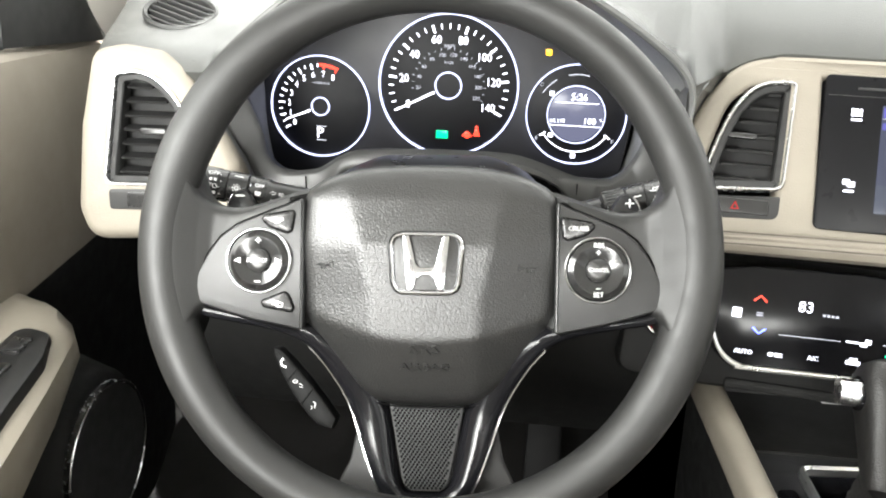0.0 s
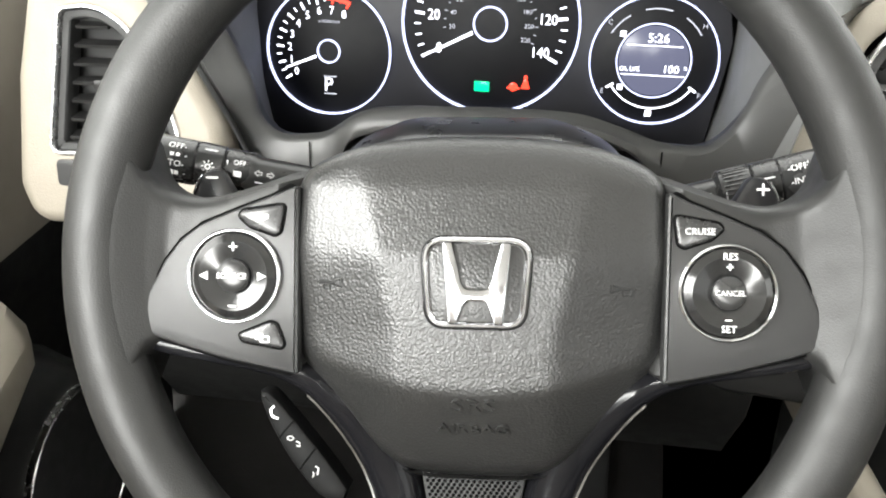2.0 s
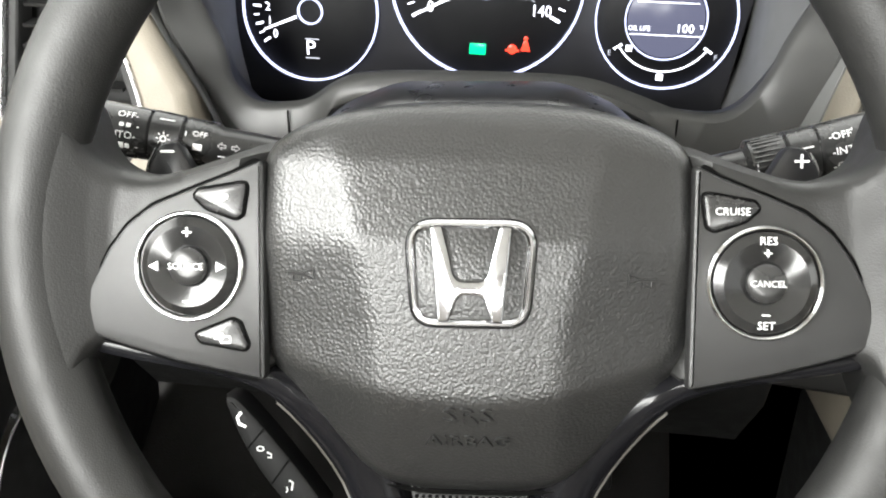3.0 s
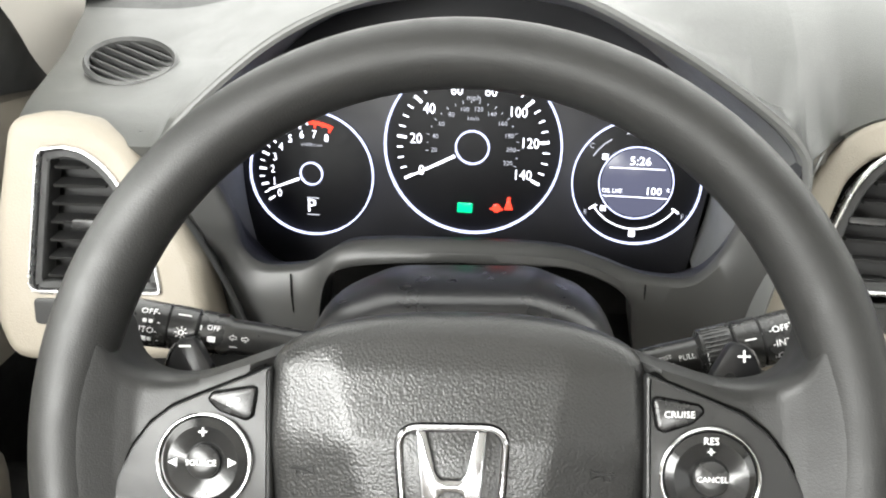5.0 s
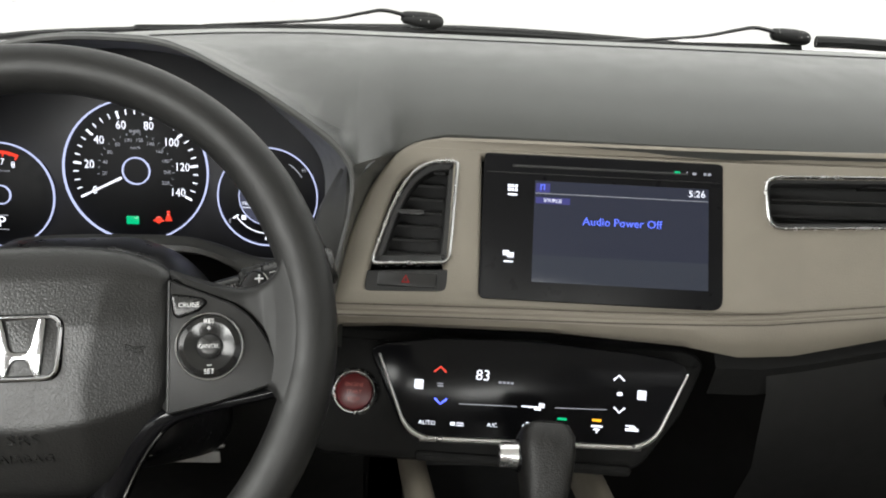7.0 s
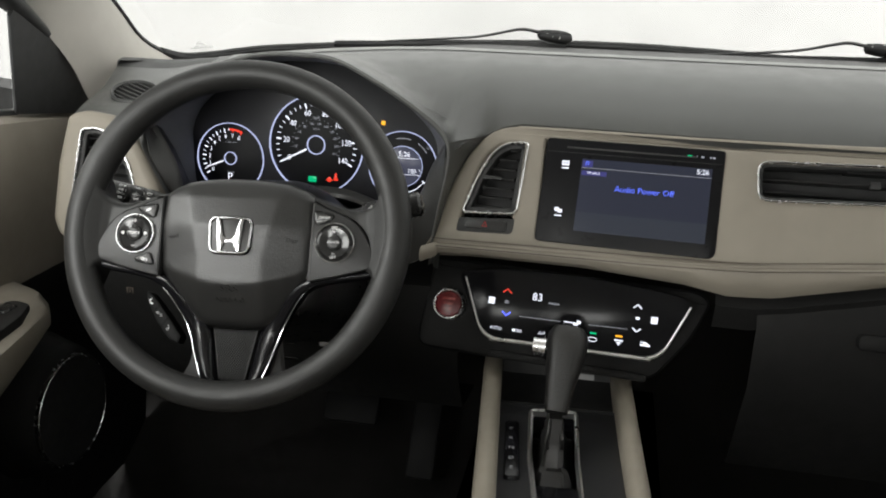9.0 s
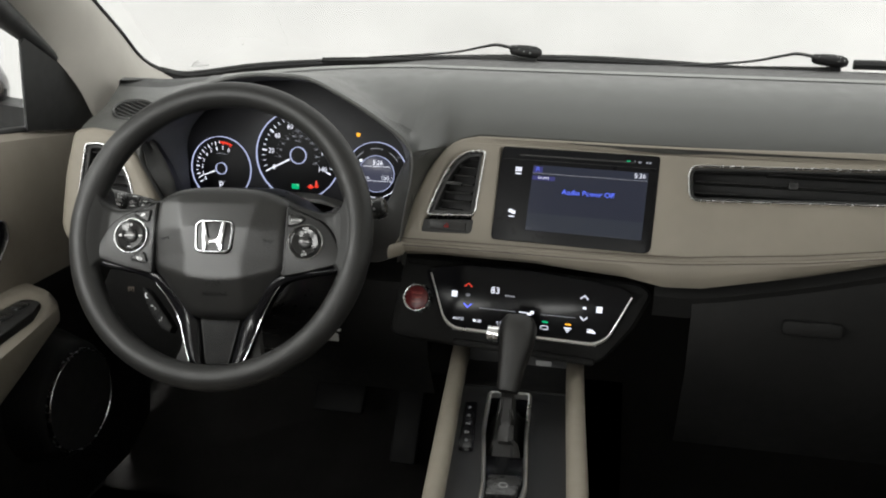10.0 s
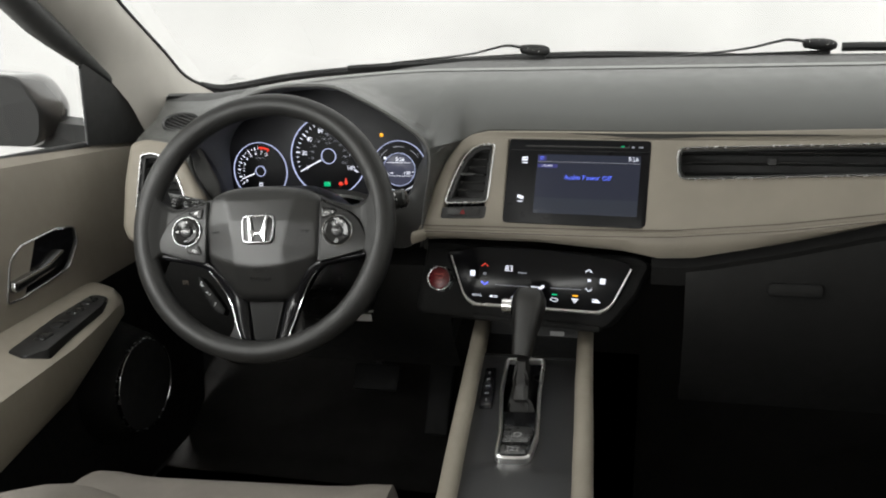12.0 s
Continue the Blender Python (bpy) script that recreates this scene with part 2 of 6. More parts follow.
def holed(outer, holes, z, depth, r=0.003, rh=None):
    """A sheet at height z with holes, whose edges turn down by depth."""
    from mathutils.geometry import tessellate_polygon
    loops = [[Vector((p.x, p.y, 0)) for p in outer]] + [[Vector((p.x, p.y, 0)) for p in h] for h in holes]
    flat = [p for lp in loops for p in lp]
    bm = bmesh.new()
    vs = [bm.verts.new((p.x, p.y, z)) for p in flat]
    for tri in tessellate_polygon(loops):
        try:
            bm.faces.new([vs[i] for i in tri])
        except ValueError:
            pass
    k = 0
    for n, lp in enumerate(loops):
        ring0 = vs[k:k + len(lp)]
        k += len(lp)
        base = [Vector((p.x, p.y)) for p in lp]
        prev = ring0
        q = rh if rh and n else r
        for off, dz in ((0.35 * q, 0.1 * q), (0.8 * q, 0.5 * q), (q, q), (q, depth)):
            edge = inset(base, -off if n == 0 else off)
            cur = [bm.verts.new((p.x, p.y, z - dz)) for p in edge]
            for i in range(len(lp)):
                j = (i + 1) % len(lp)
                bm.faces.new((prev[i], prev[j], cur[j], cur[i]))
            prev = cur
    return bm


def smooth_path(pts, steps=8, closed=False):
    """A Catmull-Rom curve through the points."""
    pts = [Vector(p) for p in pts]
    n, out = len(pts), []
    for i in range(n if closed else n - 1):
        p0 = pts[(i - 1) % n] if closed or i > 0 else pts[0]
        p1, p2 = pts[i], pts[(i + 1) % n]
        p3 = pts[(i + 2) % n] if closed or i + 2 < n else pts[-1]
        for j in range(steps):
            t = j / steps
            out.append(0.5 * (2 * p1 + (p2 - p0) * t + (2 * p0 - 5 * p1 + 4 * p2 - p3) * t * t + (3 * p1 - p0 - 3 * p2 + p3) * t ** 3))
    if not closed:
        out.append(pts[-1])
    return out


def tube(path, r, seg=8, closed=False, up=(0, 0, 1), flat=1.0, bm=None):
    """A round bar along a path; flat squashes it along up; r may be a list."""
    path = [Vector(p).to_3d() for p in path]
    n, rings = len(path), []
    for i, p in enumerate(path):
        a = path[i - 1] if closed or i > 0 else p
        b = path[(i + 1) % n] if closed or i + 1 < n else p
        d = (b - a).normalized()
        s = d.cross(Vector(up)).normalized()
        w = s.cross(d).normalized()
        ri = r[i] if isinstance(r, list) else r
        rings.append([p + s * ri * math.cos(2 * math.pi * k / seg) + w * ri * flat * math.sin(2 * math.pi * k / seg) for k in range(seg)])
    if closed:
        return loft(rings + [rings[0]], bm=bm)
    return loft(rings, cap0=True, cap1=True, bm=bm)


def box(x0, x1, y0, y1, z0, z1, b=0.002, bm=None):
    return plate(rounded([(x0, y0), (x1, y0), (x1, y1), (x0, y1)], b * 2, 3), z0, z1, b, bm=bm, back=True)


def bars(rects, z0, z1, bm=None):
    bm = bm or bmesh.new()
    for x0, y0, x1, y1 in rects:
        box(min(x0, x1), max(x0, x1), min(y0, y1), max(y0, y1), z0, z1, 0.0001, bm)
    return bm


def marks(name, rects, z0, z1, material, parent):
    """Separate printed bars."""
    for q in rects:
        part(name, bars([q], z0, z1), material, parent)


def dense(rings, steps=3):
    """More rings, on smooth curves through the given ones."""
    cols = [smooth_path([r[i] for r in rings], steps) for i in range(len(rings[0]))]
    return [[c[k] for c in cols] for k in range(len(cols[0]))]


def stroke(pts, w, z, bm=None):
    """A flat printed line along points."""
    bm = bm or bmesh.new()
    pts = [Vector(p) for p in pts]
    left, right = [], []
    for i, p in enumerate(pts):
        d = (pts[min(i + 1, len(pts) - 1)] - pts[max(i - 1, 0)]).normalized()
        nrm = Vector((-d.y, d.x)) * w / 2
        left.append((*(p + nrm), z))
        right.append((*(p - nrm), z))
    return loft([left, right], closed=False, bm=bm)


def words(name, text, size, x, y, z, material, parent, align="CENTER", turn=0.0, squeeze=1.0, label="", base=None, depth=0.0):
    cu = bpy.data.curves.new(name, "FONT")
    cu.body, cu.size, cu.align_x, cu.align_y, cu.resolution_u, cu.extrude = text, size, align, "CENTER", 2, depth
    tmp = bpy.data.objects.new(name, cu)
    me = bpy.data.meshes.new_from_object(tmp)
    me.transform(Matrix.Translation((x, y, z)) @ Matrix.Rotation(radians(turn), 4, "Z") @ Matrix.Diagonal((squeeze, 1, 1, 1)))
    if base is not None:
        me.transform(base)
    bpy.data.objects.remove(tmp)
    bpy.data.curves.remove(cu)
    me.materials.clear()
    me.materials.append(material)
    ob = new(name, me)
    ob.parent = parent
    if label:
        tagged(ob, label)
    return ob


def lerp(table, x):
    """Straight interpolation in a table of (x, y)."""
    return float(np.interp(x, [p[0] for p in table], [p[1] for p in table]))

# ---- the shell of the car: floor, roof, glass, pillars ----
FT = 26.5                                   # lean of the dashboard face
FASCIA = plane_frame((0, 0.201, 0.7375), FT)


BEND_X, BEND = 0.515, 0.085                 # left of this the centre of the dashboard face turns towards the driver
CENTRE = plane_frame((BEND_X, 0.201, 0.7375), FT, yaw=-math.degrees(math.atan(BEND))) @ Matrix.Translation((-BEND_X, 0, 0))


def bend(x):
    """How far the dashboard face recedes at x."""
    d = BEND_X - x
    return BEND * 0.5 * (d + math.sqrt(d * d + 0.0004)) - 0.00002 if x > 0.16 else 0.0


def bent(bm):
    for v in bm.verts:
        v.co.y += bend(v.co.x)
    return bm


def fz(z):
    """Height along the leaning dashboard face for a height in the room."""
    return (z - 0.7375) / math.cos(radians(FT))


def ground():
    bm = bmesh.new()
    bmesh.ops.create_grid(bm, x_segments=4, y_segments=4, size=60)
    bmesh.ops.translate(bm, verts=bm.verts, vec=(0.3, 0, -0.22))
    single("ground", bm, CONCRETE, "pale floor of a white photo booth outside the car", "ground", "structure")


def booth_wall():
    bm = box(-4.4, 3.2, 4.2, 4.3, -0.22, 1.9, 0.02)
    single("wall_booth", bm, BOOTHWALL, "white wall of the photo booth ahead of the car", "wall", "structure")


def floor():
    rings = []
    for x in (-0.52, 0.2, 0.2, 0.5, 0.5, 1.25):
        h = 0.30 if 0.15 < x < 0.55 and x in (0.2, 0.5) else 0.10
        rings.append([(x, y, z) for y, z in ((-2.2, h), (-0.2, h), (0.45, h), (0.75, max(h, 0.28)), (0.92, 0.62), (0.94, 0.80))])
    rings[1] = [(x, y, min(z, 0.10) if y < 0.6 else z) for x, y, z in rings[1]]
    rings[4] = [(x, y, min(z, 0.10) if y < 0.6 else z) for x, y, z in rings[4]]
    bm = loft(rings, closed=False)
    bmesh.ops.solidify(bm, geom=bm.faces, thickness=0.01)
    single("floor", bm, CARPET, "black carpeted car floor and footwells", "floor", "structure")


def roof():
    rings = []
    for y, z in ((-2.3, 1.22), (-1.6, 1.30), (-0.8, 1.33), (-0.1, 1.325), (0.06, 1.31)):
        rings.append([(x, y, z - 0.10 * ((x - 0.36) / 0.78) ** 4) for x in np.linspace(-0.36, 1.08, 15)])
    bm = loft(rings, closed=False)
    bmesh.ops.solidify(bm, geom=bm.faces, thickness=-0.04)
    single("ceiling", bm, FELT, "pale grey fabric headlining of the car", "headliner", "structure")


# the windscreen's edge: lower line, left pillar, header
WS_BASE = [(-0.442, 0.69, 0.895), (-0.425, 0.745, 0.882), (-0.386, 0.79, 0.884), (-0.298, 0.84, 0.896), (-0.15, 0.88, 0.906), (0.10, 0.90, 0.920), (0.36, 0.905, 0.927),
           (0.62, 0.90, 0.920), (0.87, 0.88, 0.906), (1.018, 0.84, 0.896), (1.106, 0.79, 0.884), (1.145, 0.745, 0.882), (1.162, 0.69, 0.895)]
WS_TOP = [(-0.33, 0.0, 1.265), (-0.31, -0.005, 1.275), (-0.28, -0.01, 1.285), (-0.22, -0.01, 1.295), (-0.10, 0.0, 1.305), (0.10, 0.01, 1.313), (0.36, 0.015, 1.315),
          (0.62, 0.01, 1.313), (0.82, 0.0, 1.305), (0.94, -0.01, 1.295), (1.0, -0.01, 1.285), (1.03, -0.005, 1.275), (1.05, 0.0, 1.265)]


def windscreen():
    rows = []
    for k in range(9):
        t = k / 8
        rows.append([Vector(a).lerp(Vector(b), t) + Vector((0, 0.02, 0.035)) * math.sin(math.pi * t) for a, b in zip(WS_BASE, WS_TOP)])
        rows[-1].insert(0, rows[-1][0] + Vector((-0.06, -0.03, -0.004)))
        rows[-1].append(rows[-1][-1] + Vector((0.06, -0.03, -0.004)))
    rows.insert(0, [p + Vector((0, 0.01, -0.02)) for p in rows[0]])
    root = thing("window_1", pose(0.36, 0.9, 0.92), "large wet windscreen over the dashboard, white outside", "windscreen", kind="structure")
    off = -Vector((0.36, 0.9, 0.92))
    bm = loft([[p + off for p in r] for r in rows], closed=False)
    pane = part("pane", bm, GLASS, root, "clear windscreen glass with water drops")
    pane.visible_shadow = False
    edge = smooth_path([Vector(p) + off + Vector((0, 0.0, 0.001)) for p in WS_BASE], 6)
    part("frit_band", tube(edge, 0.009, 8, flat=1.0), DEEP, root, "black ceramic edge band")
    def at(u, t):
        k = min(int(u), 11)
        a = Vector(WS_BASE[k]).lerp(Vector(WS_BASE[k + 1]), u - k)
        b = Vector(WS_TOP[k]).lerp(Vector(WS_TOP[k + 1]), u - k)
        return a.lerp(b, t) + Vector((0, 0.02, 0.035)) * math.sin(math.pi * t) + off
    rng = random.Random(4)
    bm = bmesh.new()
    for _ in range(130):
        u, t = rng.uniform(0.3, 11.5), 0.02 + rng.random() ** 2.4 * 0.5
        if rng.random() < 0.45:
            u, t = rng.uniform(0.4, 4.0), 0.015 + rng.random() ** 2 * 0.14
        r = rng.choice((0.0006, 0.0007, 0.0009, 0.0014))
        bmesh.ops.create_icosphere(bm, subdivisions=1, radius=r, matrix=Matrix.Translation(at(u, t) + Vector((0, 0.002, 0.004))) @ Matrix.Diagonal((rng.uniform(0.8, 2.0), 1.0, rng.uniform(0.5, 1.0), 1)))
    drops = part("water_drops", bm, DROP, root, "scattered water drops on the glass")
    tagged(drops, kind="stuff")
    # small printed mark low in the corner
    bm = bmesh.new()
    for t, n, w in ((0.040, 10, 0.55), (0.050, 6, 0.30), (0.060, 3, 0.14)):
        for i in range(n):
            u = 1.78 + w * (i / (n - 1) - 0.5)
            a, b, c = at(u, t), at(u + 0.034, t), at(u, t + 0.0035)
            down = Vector((0, -0.0012, -0.0024))
            loft([[a + down, b + down], [c + down, c + (b - a) + down]], closed=False, bm=bm)
    part("printed_mark", bm, DIMPRINT, root, "small black unreadable glass marking")


def cowl():
    rings = []
    for x in np.linspace(-0.46, 1.18, 25):
        bow = 0.14 * abs((x - 0.36) / 0.80) ** 4
        dz = 0.05 * min(1.3, abs((x - 0.36) / 0.7) ** 3)
        rings.append([(x, 0.90 - bow, 0.908 - dz), (x, 0.93 - bow, 0.915 - dz), (x, 1.02 - bow, 0.89 - dz), (x, 1.05 - bow, 0.86 - dz), (x, 0.95 - bow, 0.80)])
    bm = loft(rings, closed=False)
    single("cowl_panel", bm, HARD, "black plastic cowl below the windscreen", "cowl", "structure")
    rings = []
    for y, z in ((1.03, 0.87), (1.2, 0.865), (1.5, 0.82), (1.75, 0.72), (1.8, 0.4)):
        rings.append([(x, y - 0.12 * ((x - 0.36) / 0.8) ** 2, z - 0.05 * ((x - 0.36) / 0.8) ** 2) for x in np.linspace(-0.48, 1.2, 13)])
    single("bonnet", loft(rings, closed=False), PAINT, "dark painted bonnet of the car", "bonnet", "structure")


def wiper(px, py, pz, group, tail=False):
    root = thing("windscreen_wiper", pose(px, py, pz), "black windscreen wiper resting wet along the glass base", "wiper", group)
    cap = [(-0.034, 0.004), (-0.030, 0.0085), (-0.015, 0.0105), (0.004, 0.0115), (0.020, 0.0105), (0.028, 0.007), (0.031, 0.003)]
    part("pivot_cap", loft([[(x, r * 0.9 * math.cos(a), r * 1.05 * math.sin(a) + 0.002 - 0.08 * x) for a in np.linspace(0, 2 * math.pi, 14, endpoint=False)] for x, r in cap], cap0=True, cap1=True), RUBBER, root)
    part("arm", tube(smooth_path([(-0.02, 0, 0.006), (-0.06, -0.004, 0.013), (-0.09, -0.004, 0.008), (-0.16, 0.0, -0.006), (-0.33, 0.010, -0.021)], 6), [0.0058 - 0.0022 * k / 24 for k in range(25)], 6, flat=0.6), HARD, root)
    part("blade", tube(smooth_path([(0.02, 0.006, -0.016), (-0.16, 0.008, -0.020), (-0.30, 0.004, -0.025), (-0.43, 0.0, -0.030)], 6), 0.0060, 6, flat=1.2), RUBBER, root)
    if tail:
        part("link_cover", tube(smooth_path([(0.040, 0.0, -0.004), (0.12, -0.008, -0.004), (0.30, -0.040, -0.010)], 6), 0.0075, 8, flat=1.2), RUBBER, root, "black wet cover beside the pivot")
    rng = random.Random(int(px * 1000))
    bm = bmesh.new()
    for _ in range(26):
        x, a = rng.uniform(-0.028, 0.026), rng.uniform(-0.3, 3.4)
        bmesh.ops.create_icosphere(bm, subdivisions=1, radius=rng.choice((0.0006, 0.0009, 0.0012)), matrix=Matrix.Translation((x, -0.0098 * math.cos(a), 0.0108 * math.sin(a) + 0.002 - 0.08 * x)))
    tagged(part("water_drops", bm, DROP, root, "water drops on the wiper cap"), kind="stuff")
    return root


def pillar(side):
    """Inner trim of the windscreen pillar."""
    sx = (lambda x: x) if side < 0 else (lambda x: 0.72 - x)
    fr = smooth_path([(-0.405, 0.77, 0.835), (-0.432, 0.72, 0.881), (-0.449, 0.64, 0.920), (-0.445, 0.56, 0.978), (-0.418, 0.40, 1.067), (-0.37, 0.20, 1.175), (-0.325, -0.02, 1.275)], 4)
    re_ = smooth_path([(-0.440, 0.50, 0.79), (-0.428, 0.43, 0.843), (-0.422, 0.38, 0.903), (-0.421, 0.28, 0.991), (-0.391, 0.15, 1.065), (-0.356, 0.0, 1.140), (-0.330, -0.14, 1.205)], 4)
    rings = []
    for front, rear in zip(fr, re_):
        m1 = front.lerp(rear, 0.18) + Vector((0.020, -0.010, 0.002))
        mid = front.lerp(rear, 0.45) + Vector((0.030, -0.016, 0.004))
        m2 = front.lerp(rear, 0.76) + Vector((0.022, -0.012, 0.0))
        back = front.lerp(rear, 0.5) + Vector((-0.06, 0.03, 0.0))
        rings.append([(sx(p.x), p.y, p.z) for p in (front, m1, mid, m2, rear, back)])
    bm = loft(rings, cap0=True, cap1=True)
    name = "trim_left" if side < 0 else "trim_right"
    ob = single(name, bm, TRIMTAN, "pale grey moulded windscreen pillar trim", "pillar trim", "structure")
    edge = [Vector(r[0]) for r in rings]
    part("seal", tube(edge, 0.0055, 6), RUBBER, ob, "black rubber glass seal")
    return ob


def body_side(side):
    """Door aperture frame, window line and rear of the shell."""
    sx = (lambda x: x) if side < 0 else (lambda x: 0.72 - x)
    nm = "wall_left" if side < 0 else "wall_right"
    bm = bmesh.new()
    # centre pillar and rear quarter
    for y0, y1 in ((-0.62, -0.50), (-2.1, -1.65)):
        loft([[(sx(-0.50), y0, 0.1), (sx(-0.50), y1, 0.1), (sx(-0.55), y1, 0.1), (sx(-0.55), y0, 0.1)],
              [(sx(-0.49), y0, 0.85), (sx(-0.49), y1, 0.85), (sx(-0.54), y1, 0.85), (sx(-0.54), y0, 0.85)],
              [(sx(-0.36), y0 - 0.02, 1.25), (sx(-0.36), y1 - 0.02, 1.25), (sx(-0.41), y1 - 0.02, 1.25), (sx(-0.41), y0 - 0.02, 1.25)]], cap0=True, cap1=True, bm=bm)
    # footwell side
    box(min(sx(-0.50), sx(-0.56)), max(sx(-0.50), sx(-0.56)), 0.55, 1.0, 0.0, 0.83, 0.01, bm)
    # roof rail
    tube([(sx(-0.335), 0.02, 1.255), (sx(-0.345), -0.3, 1.27), (sx(-0.35), -0.8, 1.275), (sx(-0.35), -1.6, 1.25), (sx(-0.38), -2.2, 1.15)], 0.035, 8, bm=bm)
    # rear door and sill
    box(min(sx(-0.50), sx(-0.56)), max(sx(-0.50), sx(-0.56)), -2.2, -0.62, 0.1, 0.84, 0.01, bm)
    box(min(sx(-0.50), sx(-0.58)), max(sx(-0.50), sx(-0.58)), -2.2, 0.7, -0.1, 0.16, 0.01, bm)
    single(nm, bm, HARD, "side wall of the car cabin behind the front door", "cabin side", "structure")


def rear_glass():
    """Dark privacy glass of the rear doors and the tailgate."""
    for k, sx in enumerate(((lambda x: x), (lambda x: 0.72 - x))):
        rows = [[(sx(x), y, z) for y in (-0.60, -1.0, -1.4, -1.7)] for x, z in ((-0.50, 0.83), (-0.475, 0.95), (-0.43, 1.10), (-0.36, 1.26))]
        root = thing("window_%d" % (k + 2), pose(sx(-0.5), -1.1, 0.83), "dark tinted rear door window", "side window", kind="structure")
        bm = loft(rows, closed=False)
        bmesh.ops.translate(bm, verts=bm.verts, vec=(-sx(-0.5), 1.1, -0.83))
        part("pane", bm, PRIVACY, root)
    root = thing("window_4", pose(0.36, -2.25, 0.9), "dark tinted tailgate window", "rear window", kind="structure")
    part("pane", loft([[(x, 0.0, 0.0) for x in (-0.9, 0.0, 0.9)], [(x, 0.02, 0.2) for x in (-0.85, 0.0, 0.85)], [(x * 0.9, 0.05, 0.36) for x in (-0.85, 0.0, 0.85)]], closed=False), PRIVACY, root)


def rear_wall():
    bm = bmesh.new()
    box(-0.55, 1.27, -2.3, -2.2, -0.1, 0.9, 0.01, bm)
    single("wall_rear", bm, DEEP, "tailgate lower wall of the cabin", "cabin rear", "structure")


# ---- dashboard ----
ARCH = [(-0.172, 0.715), (-0.192, 0.76), (-0.213, 0.80), (-0.222, 0.83), (-0.205, 0.858), (-0.165, 0.893), (-0.130, 0.917), (-0.091, 0.935), (-0.050, 0.944), (-0.005, 0.946),
        (0.043, 0.942), (0.091, 0.920), (0.136, 0.894), (0.172, 0.868), (0.187, 0.846), (0.187, 0.815), (0.178, 0.77), (0.170, 0.72)]
INNER = [(-0.205, 0.715), (-0.213, 0.755), (-0.215, 0.79), (-0.215, 0.823), (-0.200, 0.854), (-0.163, 0.888), (-0.130, 0.910), (-0.091, 0.922), (-0.050, 0.928), (-0.005, 0.929),
         (0.043, 0.923), (0.086, 0.903), (0.122, 0.874), (0.148, 0.848), (0.157, 0.826), (0.158, 0.80), (0.155, 0.76), (0.146, 0.725)]


RIGHT = [(0.2685, 0.864), (0.2695, 0.8665), (0.273, 0.8715), (0.283, 0.8850), (0.300, 0.902), (0.33, 0.9185), (0.37, 0.932), (0.42, 0.9395), (0.445, 0.9410), (0.456, 0.9420), (0.463, 0.9435), (0.468, 0.9425), (0.472, 0.937), (0.48, 0.934), (0.52, 0.933), (0.60, 0.932), (0.75, 0.929), (0.90, 0.923)]
LEFT = [(0.222, 0.838), (0.235, 0.851), (0.255, 0.856), (0.27, 0.8590), (0.285, 0.8610), (0.31, 0.864), (0.36, 0.872), (0.42, 0.891), (0.464, 0.906), (0.52, 0.903), (0.58, 0.896), (0.68, 0.882), (0.80, 0.868)]
CROWN = [(-0.228, 0.80), (-0.2215, 0.835), (-0.205, 0.858), (-0.165, 0.893), (-0.130, 0.917), (-0.091, 0.935), (-0.050, 0.944), (-0.005, 0.946), (0.043, 0.942), (0.091, 0.920), (0.136, 0.894), (0.172, 0.868), (0.1865, 0.848), (0.195, 0.78)]
CROWN = CROWN[:1] + [tuple(p) for p in curve(CROWN[1:13], 6)] + CROWN[13:]


CREST = [(-0.34, 0.0), (-0.30, 0.02), (-0.22, 0.23), (-0.16, 0.41), (-0.10, 0.58), (-0.03, 0.76), (0.05, 0.91), (0.10, 0.97), (0.14, 1.0)]


